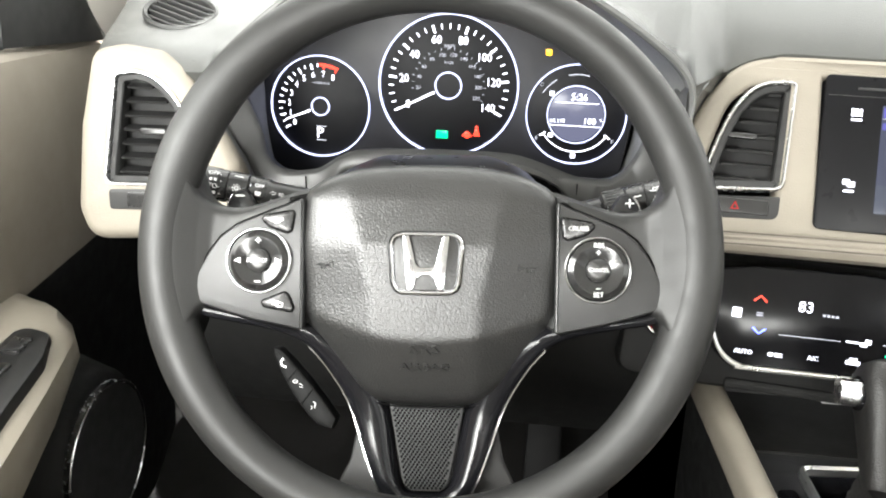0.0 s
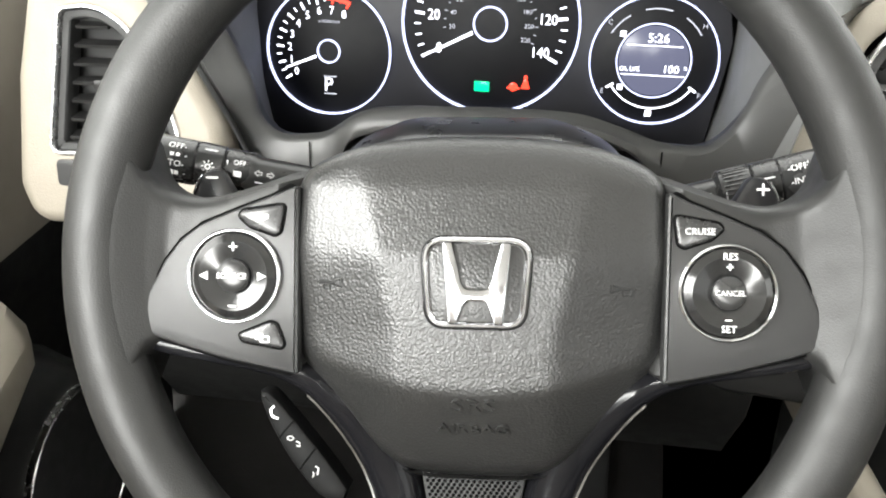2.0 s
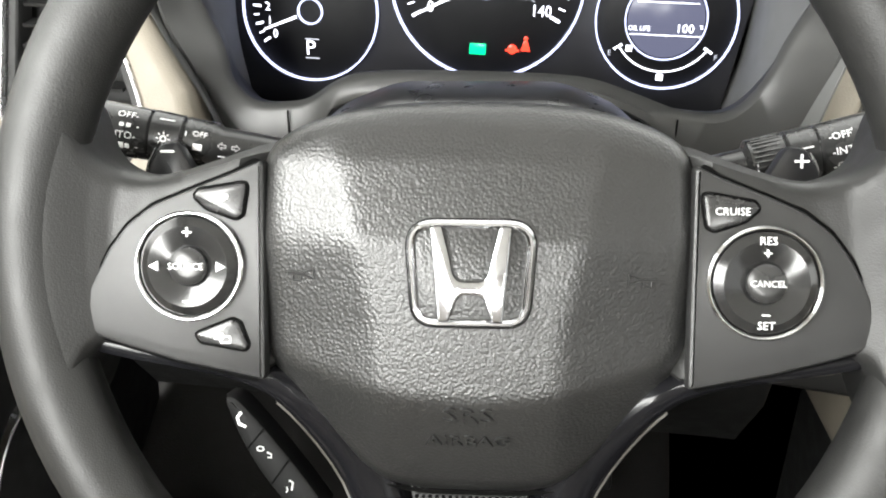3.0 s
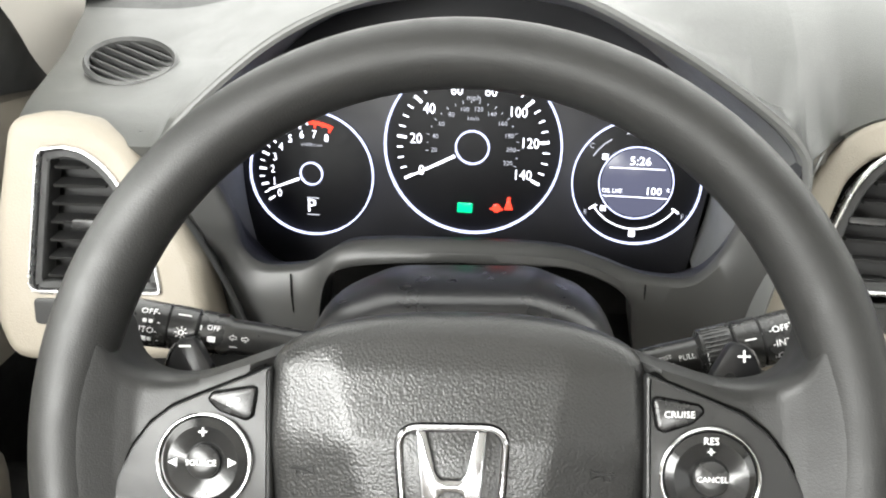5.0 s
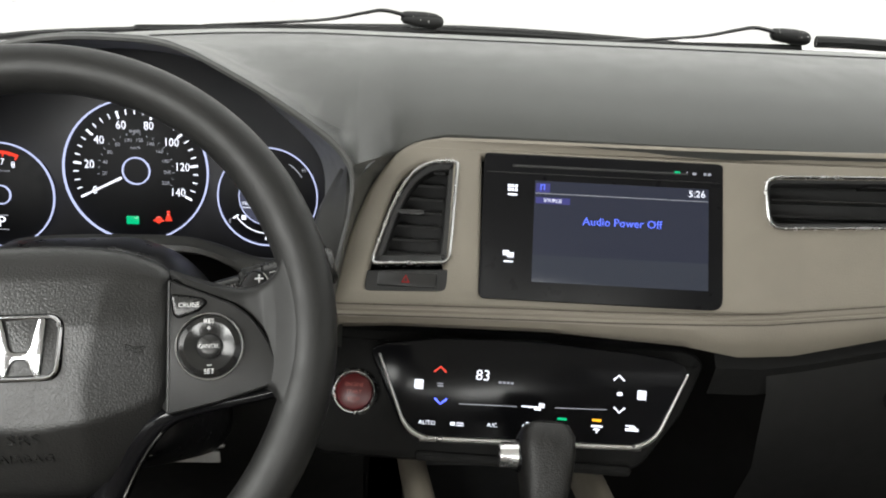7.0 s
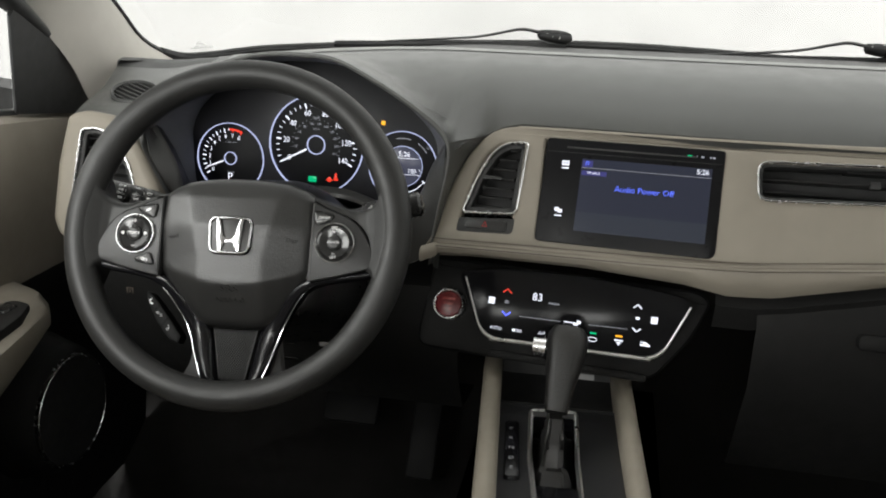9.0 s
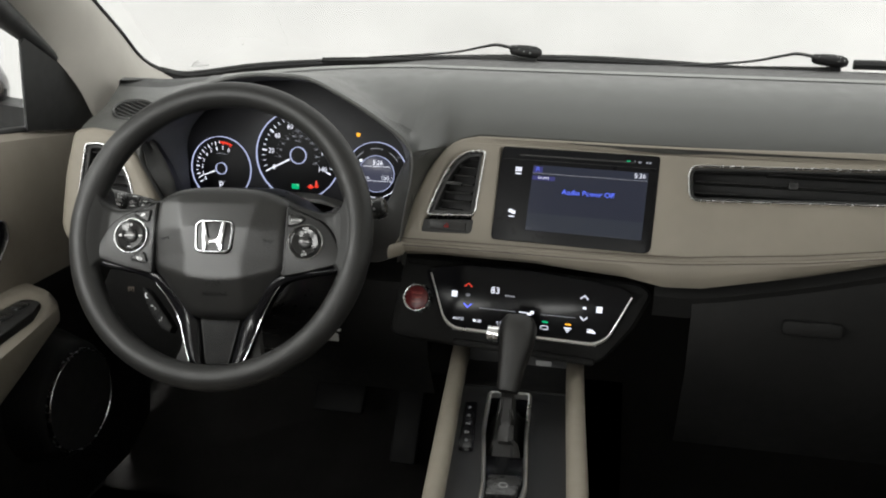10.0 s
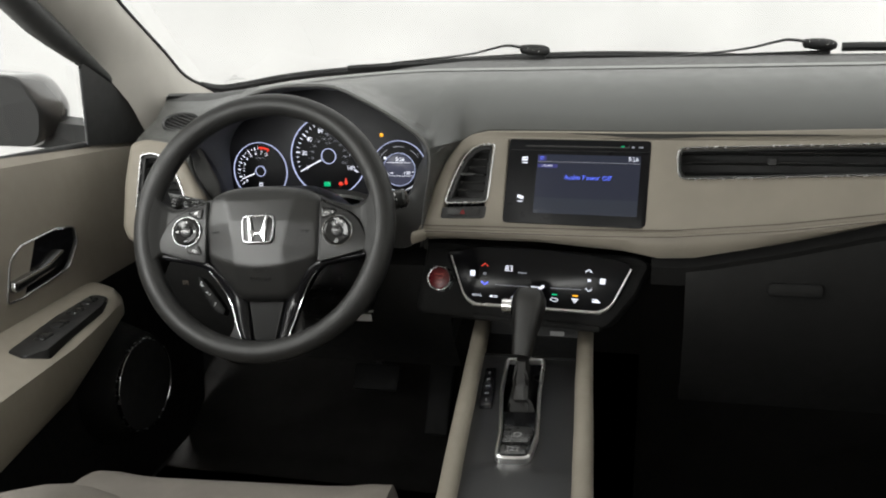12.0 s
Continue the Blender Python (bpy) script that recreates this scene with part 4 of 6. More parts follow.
# ---- instruments ----
def instruments():
    fr = plane_frame((-0.028, 0.352, 0.803), 5)
    root = thing("instrument_cluster", fr, "black instrument cluster with three lit ringed dials", "instrument cluster")
    cz = lambda z: (z - 0.8) / math.cos(radians(5))
    shape = rounded([(-0.190, cz(0.70)), (-0.12, cz(0.70)), (-0.095, cz(0.722)), (0.07, cz(0.728)), (0.10, cz(0.705)), (0.170, cz(0.705)), (0.184, cz(0.80)), (0.174, cz(0.85)), (0.09, cz(0.922)), (-0.08, cz(0.926)), (-0.165, cz(0.88)), (-0.190, cz(0.83))], 0.02)
    part("backing", plate(shape, -0.012, -0.003, 0.001), LENS, root)

    def dial(cx, cy, r, ry=None):
        ry = ry or r
        o = circle(cx, cy, r, 64, ry)
        d = part("dial_face", plate(o, -0.004, -0.001, 0.0004), DIAL, root)
        part("ring_light", frame_ring(o, inset(o, r * 0.023), -0.001, 0.002, 0.0004), RING, d, "glowing blue-white ring")
        return d
    # speed
    d = dial(0, 0.006, 0.0695)
    cy = 0.006
    def pol(a, r, c=(0, cy)):
        return Vector((c[0] + r * math.cos(radians(a)), c[1] + r * math.sin(radians(a))))
    part("hub_ring", frame_ring(circle(0, cy, 0.0135, 40), circle(0, cy, 0.0122, 40), -0.001, 0.0015, 0.0003), RING, d)
    a0, a1 = 207.0, -27.0
    for k in range(29):
        a = a0 + (a1 - a0) * k / 28
        big = k % 4 == 0
        part("tick", stroke([pol(a, 0.0520 if big else 0.0545), pol(a, 0.0595)], 0.0022 if big else 0.0011, 0.0002), GLOW, d)
    for k in range(8):
        a = a0 + (a1 - a0) * k / 7
        p = pol(a, 0.0445 if k not in (3, 4) else 0.0455)
        words("numeral", str(20 * k), 0.0115, p.x, p.y, 0.0003, GLOW, d, squeeze=0.86)
    for k in range(1, 12):
        a = a0 + (a1 - a0) * (20 * k / 1.609) / 140
        p = pol(a, 0.030)
        words("small_numeral", str(20 * k), 0.0050, p.x, p.y, 0.0003, GREYGLOW, d)
    for k in range(2, 23):
        a = a0 + (a1 - a0) * (10 * k / 1.609) / 140
        part("small_tick", stroke([pol(a, 0.0345), pol(a, 0.0362 if k % 2 else 0.0370)], 0.0006, 0.0002), GREYGLOW, d)
    words("unit_text", "mph", 0.0062, 0, cy + 0.0385, 0.0003, GREYGLOW, d)
    words("unit_text", "km/h", 0.0045, 0, cy + 0.0225, 0.0003, GREYGLOW, d)
    n0, n1 = pol(207, 0.0150), pol(207, 0.0560)
    part("needle", tube([(n0.x, n0.y, 0.003), (n1.x, n1.y, 0.003)], [0.0013, 0.0008], 6), GLOW, d, "glowing white needle")
    part("green_telltale", box(-0.0105, 0.0015, -0.0465, -0.0385, 0, 0.0006, 0.0003), GREENGLOW, d)
    bm = plate(circle(0.0205, -0.0415, 0.0035, 14), 0, 0.0006, 0.0001)
    box(0.0155, 0.0255, -0.0432, -0.0415, 0, 0.0006, 0.0001, bm)
    part("red_telltale", bm, REDGLOW, d)
    bm = plate(circle(0.0300, -0.0335, 0.0016, 12), 0, 0.0006, 0.0001)
    plate([Vector((0.0265, -0.0425)), Vector((0.0335, -0.0425)), Vector((0.0312, -0.0350)), Vector((0.0288, -0.0350))], 0, 0.0006, 0.0001, bm)
    part("red_telltale", bm, REDGLOW, d)
    # engine speed
    c = (-0.129, -0.0215)
    d = dial(*c, 0.0510)
    part("hub_ring", frame_ring(circle(*c, 0.0095, 36), circle(*c, 0.0084, 36), -0.001, 0.0015, 0.0003), RING, d)
    t0, t1 = 213.0, 66.0
    for k in range(17):
        a = t0 + (t1 - t0) * k / 16
        part("tick", stroke([pol(a, 0.0370 if k % 2 == 0 else 0.039, c), pol(a, 0.0430, c)], 0.0017 if k % 2 == 0 else 0.0010, 0.0002), REDGLOW if k > 13 else GLOW, d)
    part("red_zone", stroke([pol(a, 0.0415, c) for a in np.linspace(92, 64, 9)], 0.0030, 0.0003), REDGLOW, d, "red zone band")
    for k in range(9):
        p = pol(t0 + (t1 - t0) * k / 8, 0.0320, c)
        words("numeral", str(k), 0.0088, p.x, p.y, 0.0003, GLOW, d, squeeze=0.9)
    words("unit_text", "x1000r/min", 0.0038, c[0] + 0.001, c[1] + 0.0235, 0.0003, GREYGLOW, d)
    n0, n1 = pol(202, 0.0105, c), pol(202, 0.0375, c)
    part("needle", tube([(n0.x, n0.y, 0.003), (n1.x, n1.y, 0.003)], [0.0011, 0.0007], 6), GLOW, d, "glowing white needle")
    words("gear_letter", "P", 0.0155, c[0] - 0.0005, c[1] - 0.0270, 0.0003, GLOW, d)
    part("gear_box", bars([(c[0] - 0.0045, c[1] - 0.0345, c[0] + 0.006, c[1] - 0.0336), (c[0] - 0.0045, c[1] - 0.0205, c[0] + 0.006, c[1] - 0.0196)], 0, 0.0003), GREYGLOW, d)
    # clock and fuel
    c = (0.1265, -0.0155)
    d = dial(*c, 0.0490)
    part("display", plate(circle(*c, 0.0265, 40), -0.0005, 0.0004, 0.0002), LCDGREY, d, "grey liquid crystal display")
    part("display_ring", frame_ring(circle(*c, 0.0285, 40), circle(*c, 0.0275, 40), 0, 0.001, 0.0003), RING, d)
    words("clock_text", "5:26", 0.0095, c[0] + 0.002, c[1] + 0.0170, 0.0008, GLOW, d)
    marks("display_line", [(c[0] - 0.021, c[1] + 0.0112, c[0] + 0.021, c[1] + 0.0118), (c[0] - 0.0245, c[1] - 0.0112, c[0] + 0.0245, c[1] - 0.0106)], 0.0006, 0.0009, GLOW, d)
    words("display_text", "OIL LIFE", 0.0048, c[0] - 0.0255, c[1] - 0.0068, 0.0008, GLOW, d, align="LEFT", squeeze=0.9)
    words("display_text", "100", 0.0085, c[0] + 0.0135, c[1] - 0.0060, 0.0008, GLOW, d)
    words("display_text", "%", 0.0040, c[0] + 0.0245, c[1] - 0.0045, 0.0008, GLOW, d)
    for a0, a1 in ((212, 328), (122, 150), (75, 105), (32, 58)):
        part("gauge_arc", stroke([pol(a, 0.0365 if a0 == 212 else 0.039, c) for a in np.linspace(a0, a1, 16 if a0 == 212 else 4)], 0.0011, 0.0003), GLOW if a0 == 212 else GREYGLOW, d)
    for a in (213, 327):
        part("tick", stroke([pol(a, 0.034, c), pol(a, 0.0405, c)], 0.0018, 0.0004), GLOW, d)
    for a, sz in ((222, 0.0022), (270, 0.0024), (142, 0.0022)):
        p = pol(a, 0.0315 if a != 270 else 0.0405, c)
        part("gauge_mark", box(p.x - sz, p.x + sz, p.y - sz, p.y + sz, 0, 0.0006, 0.0003), GLOW, d)
    for a, t in ((214, "E"), (326, "F"), (142, "C"), (38, "H")):
        p = pol(a, 0.0445, c)
        words("gauge_letter", t, 0.0055, p.x, p.y, 0.0003, GREYGLOW, d)
    part("amber_telltale", box(0.0932, 0.0990, cz(0.8395), cz(0.8452), -0.003, -0.002, 0.0003), AMBERGLOW, root, "lit amber warning lamp")
    part("red_glint", box(0.012, 0.030, cz(0.7285), cz(0.7305), -0.003, -0.0015, 0.0003), DIMRED, root)
    return root


def cluster_bezel():
    """Charcoal face round the dials: a broad frame that arches over the steering column."""
    root = thing("cluster_bezel", pose(0, 0.3, 0.7), "charcoal moulded bezel framing the dials from below", "bezel")
    inner = [(-0.214, 0.842), (-0.199, 0.815), (-0.185, 0.783), (-0.180, 0.759), (-0.166, 0.747), (-0.144, 0.748), (-0.130, 0.752), (-0.114, 0.763), (-0.099, 0.769), (-0.070, 0.7725), (-0.035, 0.7745), (0.000, 0.7755), (0.028, 0.7755),
             (0.050, 0.7735), (0.074, 0.7665), (0.098, 0.7585), (0.115, 0.7565), (0.130, 0.758), (0.141, 0.7675), (0.150, 0.784), (0.158, 0.808), (0.1800, 0.850)]
    outer = [(-0.2175, 0.840), (-0.2125, 0.800), (-0.203, 0.770), (-0.194, 0.735), (-0.182, 0.700), (-0.152, 0.684), (-0.128, 0.690), (-0.1205, 0.7315), (-0.110, 0.749), (-0.078, 0.7565), (-0.035, 0.760), (0.000, 0.7615), (0.028, 0.762),
             (0.050, 0.7615), (0.0740, 0.754), (0.0905, 0.741), (0.0945, 0.715), (0.106, 0.684), (0.150, 0.690), (0.176, 0.750), (0.1855, 0.805), (0.1825, 0.8505)]
    pi = smooth_path([(x, 0, z) for x, z in inner], 5)
    po = smooth_path([(x, 0, z) for x, z in outer], 5)
    rows = []
    for i, o in zip(pi, po):
        side = min(1.0, max(0.0, (o.z - 0.745) / 0.06)) if abs(o.x + 0.018) > 0.15 else 0.0
        d = (o - i).normalized()
        yo = 0.238 - 0.015 * side
        row = [(i + d * 0.052, 0.358), (i + d * 0.030, 0.310), (i + d * 0.006, 0.268)]
        row += [(i + d * 0.0004, 0.2505), (i + d * 0.0020, 0.2455), (i + d * 0.0046, 0.2430)]
        row += [(i.lerp(o, 0.45), 0.2415 * 0.55 + yo * 0.45), (i.lerp(o, 0.80), yo + 0.0004), (o - d * 0.0012, yo + 0.0010), (o, yo + 0.004), (o + d * 0.001, yo + 0.035)]
        rows.append([(p.x, y - 0.3, p.z - 0.7) for p, y in row])
    part("inner_wall", loft([r[:4] for r in rows], closed=False), LENS, root, "dark glossy well below the dials")
    part("face", loft([r[3:] for r in rows], closed=False), LIP, root, "charcoal bezel face")
    for x0, z0, x1, z1 in ((-0.1435, 0.7445, -0.1425, 0.715), (0.1010, 0.7540, 0.1020, 0.715)):
        part("panel_seam", tube([(x0, -0.0592, z0 - 0.7), (x0, -0.0600, (z0 + z1) / 2 - 0.7), (x1, -0.0606, z1 - 0.7)], 0.0006, 6), PIT, root, "thin dark panel joint")
    return root


# ---- touch screen ----
def touch_screen():
    root = thing("touch_screen", CENTRE, "black glass touch screen showing audio power off", "touch screen")
    o = rounded([(0.2965, fz(0.7355)), (0.5095, fz(0.7355)), (0.5095, fz(0.8535)), (0.2965, fz(0.8535))], [0.007, 0.011, 0.005, 0.005])
    body = part("glass_panel", plate(o, -0.02, 0.0012, 0.0012), SCREENGLASS, root, "black glass panel")
    part("disc_slot", box(0.322, 0.478, fz(0.8425), fz(0.8445), 0.0010, 0.0018, 0.0004), DEEP, body)
    part("top_edge", box(0.299, 0.507, fz(0.8375), fz(0.8379), 0.001, 0.0015, 0.0001), HARD, body)
    scr = part("display", box(0.3425, 0.4965, fz(0.7505), fz(0.8320), 0.001, 0.0016, 0.0002), LCD, root, "dark blue-grey lit display")
    part("display_band", box(0.3427, 0.4963, fz(0.7507), fz(0.772), 0.0012, 0.0019, 0.0002), LCDLOW, scr)
    part("header_line", bars([(0.343, fz(0.8215), 0.496, fz(0.8220))], 0.0015, 0.0020), GREYGLOW, scr)
    part("source_tab", box(0.3435, 0.374, fz(0.8135), fz(0.8185), 0.0015, 0.0020, 0.0002), LCDTAB, scr)
    part("note_tab", box(0.3435, 0.356, fz(0.8225), fz(0.8300), 0.0015, 0.0020, 0.0002), LCDTAB, scr)
    words("display_text", "SOURCE", 0.0042, 0.3585, fz(0.8160), 0.0022, GLOW, scr)
    words("display_text", "Audio Power Off", 0.0100, 0.4205, fz(0.8005), 0.0022, BLUETEXT, scr, label="blue lettering")
    words("display_text", "5:26", 0.0088, 0.4860, fz(0.8272), 0.0022, GLOW, scr)
    bm = bars([(0.3475, fz(0.8240), 0.3482, fz(0.8285)), (0.3505, fz(0.8245), 0.3512, fz(0.8290)), (0.3475, fz(0.8283), 0.3512, fz(0.8290))], 0.0018, 0.0022)
    part("note_icon", bm, BLUETEXT, scr)
    bm = bmesh.new()
    for i in range(3):
        for j in range(2):
            bars([(0.3185 + i * 0.0031, fz(0.8225) + j * 0.0034, 0.3210 + i * 0.0031, fz(0.8225) + j * 0.0034 + 0.0028)], 0.001, 0.0016, bm)
    bars([(0.3188, fz(0.8190), 0.3272, fz(0.8205))], 0.001, 0.0016, bm)
    part("home_icon", bm, GLOW, root)
    marks("menu_icon", [(0.3165, fz(0.7705), 0.3220, fz(0.7745)), (0.3205, fz(0.7690), 0.3262, fz(0.7730)), (0.3175, fz(0.7650), 0.3258, fz(0.7664))], 0.001, 0.0016, GLOW, root)
    part("power_lamp", box(0.4660, 0.4715, fz(0.8435), fz(0.8455), 0.001, 0.0018, 0.0003), GREENGLOW, root)
    marks("slot_icons", [(0.4770, fz(0.8430), 0.4778, fz(0.8460)), (0.4820, fz(0.8432), 0.4855, fz(0.8452)), (0.4920, fz(0.8432), 0.4945, fz(0.8452)), (0.4955, fz(0.8432), 0.4985, fz(0.8452))], 0.001, 0.0016, GREYGLOW, root)


# ---- climate panel ----
CLIM = plane_frame((0.35, 0.212, 0.64), 20, yaw=-3, roll=-2.1)


def chevron(cx, cy, w, h, up, t=0.0016):
    s = 1 if up else -1
    return stroke([(cx - w, cy - s * h), (cx, cy + s * h), (cx + w, cy - s * h)], t, 0.0022)


def climate_panel():
    root = thing("climate_panel", CLIM, "piano black touch climate panel with chrome lower edge", "climate panel")
    o = rounded([(-0.150, 0.039), (-0.09, 0.0505), (0.0, 0.0545), (0.09, 0.0505), (0.149, 0.0455), (0.1125, -0.0355), (-0.1085, -0.0425)], [0.010, 0, 0, 0, 0.020, 0.036, 0.034])
    part("panel", plate(o, -0.03, 0.002, 0.002), TOUCHGLASS, root, "black touch glass")
    tr = [Vector((p.x, p.y, 0.0026)) for p in rounded([(-0.139, 0.033), (-0.1070, -0.0400), (0.1110, -0.0330), (0.140, 0.036)], [0, 0.034, 0.036, 0], 8)]
    tr = smooth_path(tr, 2)
    n = len(tr)
    part("chrome_edge", tube(tr, [0.0012 + 0.0013 * min(1, 4 * min(i, n - 1 - i) / n) for i in range(n)], 8), FRAMEMETAL, root, "bright chrome lower edge")
    part("red_arrow", chevron(-0.083, 0.0228, 0.0055, 0.0024, True), REDGLOW, root)
    part("blue_arrow", chevron(-0.081, -0.0055, 0.0055, 0.0024, False), BLUEGLOW, root)
    part("white_arrow", chevron(0.078, 0.0276, 0.0050, 0.0023, True), GLOW, root)
    part("white_arrow", chevron(0.080, -0.0010, 0.0050, 0.0023, False), GLOW, root)
    words("temperature_text", "83", 0.0135, -0.0445, 0.0200, 0.0024, GLOW, root)
    marks("status_text", [(-0.030 + i * 0.0036, 0.0143, -0.0275 + i * 0.0036, 0.0163) for i in range(4)], 0.002, 0.0024, GREYGLOW, root)
    part("seat_icon", box(-0.1055, -0.0975, 0.0040, 0.0125, 0.002, 0.0026, 0.0004), GLOW, root)
    part("seat_icon", box(0.0955, 0.1035, 0.0095, 0.0180, 0.002, 0.0026, 0.0004), GLOW, root)
    marks("temp_icon", [(-0.085, 0.0075, -0.0795, 0.0088), (-0.085, 0.0098, -0.0795, 0.0108)], 0.002, 0.0024, GREYGLOW, root)
    part("fan_icon", box(0.0770, 0.0820, 0.0118, 0.0150, 0.002, 0.0025, 0.0003), GLOW, root)
    part("slider_line", stroke([(-0.064, -0.0065), (-0.012, -0.0050)], 0.0007, 0.0022), GREYGLOW, root)
    part("slider_line", stroke([(0.022, -0.0035), (0.069, -0.0015)], 0.0007, 0.0022), GREYGLOW, root)
    bm = bars([(-0.008, -0.0050, 0.003, -0.0036), (0.0035, -0.0070, 0.0095, -0.0035), (0.0075, -0.0045, 0.0125, -0.0005)], 0.002, 0.0025)
    part("mode_icon", bm, GLOW, root)
    words("key_text", "AUTO", 0.0056, -0.0915, -0.0255, 0.0024, GLOW, root)
    marks("key_icon", [(-0.0705, -0.0262, -0.0665, -0.0232), (-0.0655, -0.0240, -0.0585, -0.0232), (-0.0655, -0.0262, -0.0585, -0.0253)], 0.002, 0.0024, GLOW, root)
    words("key_text", "A/C", 0.0056, -0.0330, -0.0233, 0.0024, GLOW, root)
    marks("key_icon", [(-0.0060, -0.0238, 0.0060, -0.0205), (-0.0030, -0.0205, 0.0035, -0.0180)], 0.002, 0.0024, GLOW, root)
    part("lamp_bar", box(0.0250, 0.0335, -0.0140, -0.0117, 0.002, 0.0026, 0.0004), GREENGLOW, root, "lit green indicator")
    rec = circle(0.0292, -0.0205, 0.0058, 20, 0.0030)
    part("key_icon", frame_ring(rec, inset(rec, 0.0009), 0.002, 0.0025, 0.0001), GLOW, root)
    part("lamp_bar", box(0.0563, 0.0648, -0.0128, -0.0105, 0.002, 0.0026, 0.0004), AMBERGLOW, root, "lit amber indicator")
    marks("key_icon", [(0.0555, -0.0178, 0.0660, -0.0160), (0.0580, -0.0205, 0.0635, -0.0188), (0.0600, -0.0230, 0.0618, -0.0210)], 0.002, 0.0024, GLOW, root)
    marks("key_icon", [(0.0865, -0.0150, 0.0945, -0.0138), (0.0865, -0.0190, 0.0985, -0.0165), (0.0900, -0.0165, 0.0960, -0.0150)], 0.002, 0.0024, GLOW, root)


def centre_stack():
    root = thing("centre_stack", CLIM, "black plastic centre stack around the climate panel", "centre stack")
    o = rounded([(-0.190, 0.055), (0.150, 0.057), (0.166, 0.045), (0.146, -0.005), (0.108, -0.060), (-0.11, -0.066), (-0.20, -0.066)], [0.012, 0.03, 0.02, 0.03, 0.03, 0.02, 0.02])
    part("surround", plate(o, -0.12, -0.022, 0.012), LOWER_PLASTIC, root)
    part("lower_lip", box(-0.100, 0.100, -0.064, -0.054, -0.04, -0.019, 0.003), LOWER_PLASTIC, root)


def start_button():
    fr = plane_frame((0.191, 0.236, 0.635), 25, yaw=-6)
    root = thing("start_button", fr, "round dark red start button with chrome ring", "button")
    o = circle(0, 0, 0.0212, 40)
    part("chrome_ring", loft([[(p.x, p.y, z) for p in inset(o, d)] for d, z in ((0, -0.03), (0, 0.001), (0.0008, 0.0026), (0.002, 0.0034), (0.0034, 0.0028), (0.0042, 0.0005), (0.0042, -0.01))]), CHROME, root, "bright chrome ring")
    cap = part("cap", plate(circle(0, 0, 0.0168, 40), -0.01, 0.0022, 0.002), REDBTN, root, "dark red cap")
    for t, y in (("ENGINE", 0.0065), ("START", 0.0), ("STOP", -0.0065)):
        words("cap_text", t, 0.0048, 0, y, 0.0025, mat("dull_red_print", (0.5, 0.12, 0.1), 0.5, vary=0), cap)


# ---- steering wheel ----
WHEEL = plane_frame((0, 0.0150, 0.7770), 25.65, yaw=3.6, roll=1.9)


def mirrored(pts):
    """Half an outline from top to bottom on the right, made whole."""
    return [Vector(p) for p in pts] + [Vector((-x, y)) for x, y in reversed(pts) if abs(x) > 1e-6]


def pad_height(u, v):
    c = max(0.034, 0.0410 + 0.24 * v)
    h = 0.0165 - 0.262 * max(0, abs(u) - c) - 0.25 * u * u
    h += 0.10 * min(0, v - 0.004) - 0.14 * max(0, v - 0.004) - 0.26 * max(0, v - 0.034)
    h -= 0.55 * max(0, -0.0575 + 3.0 * u * u - v)
    return h


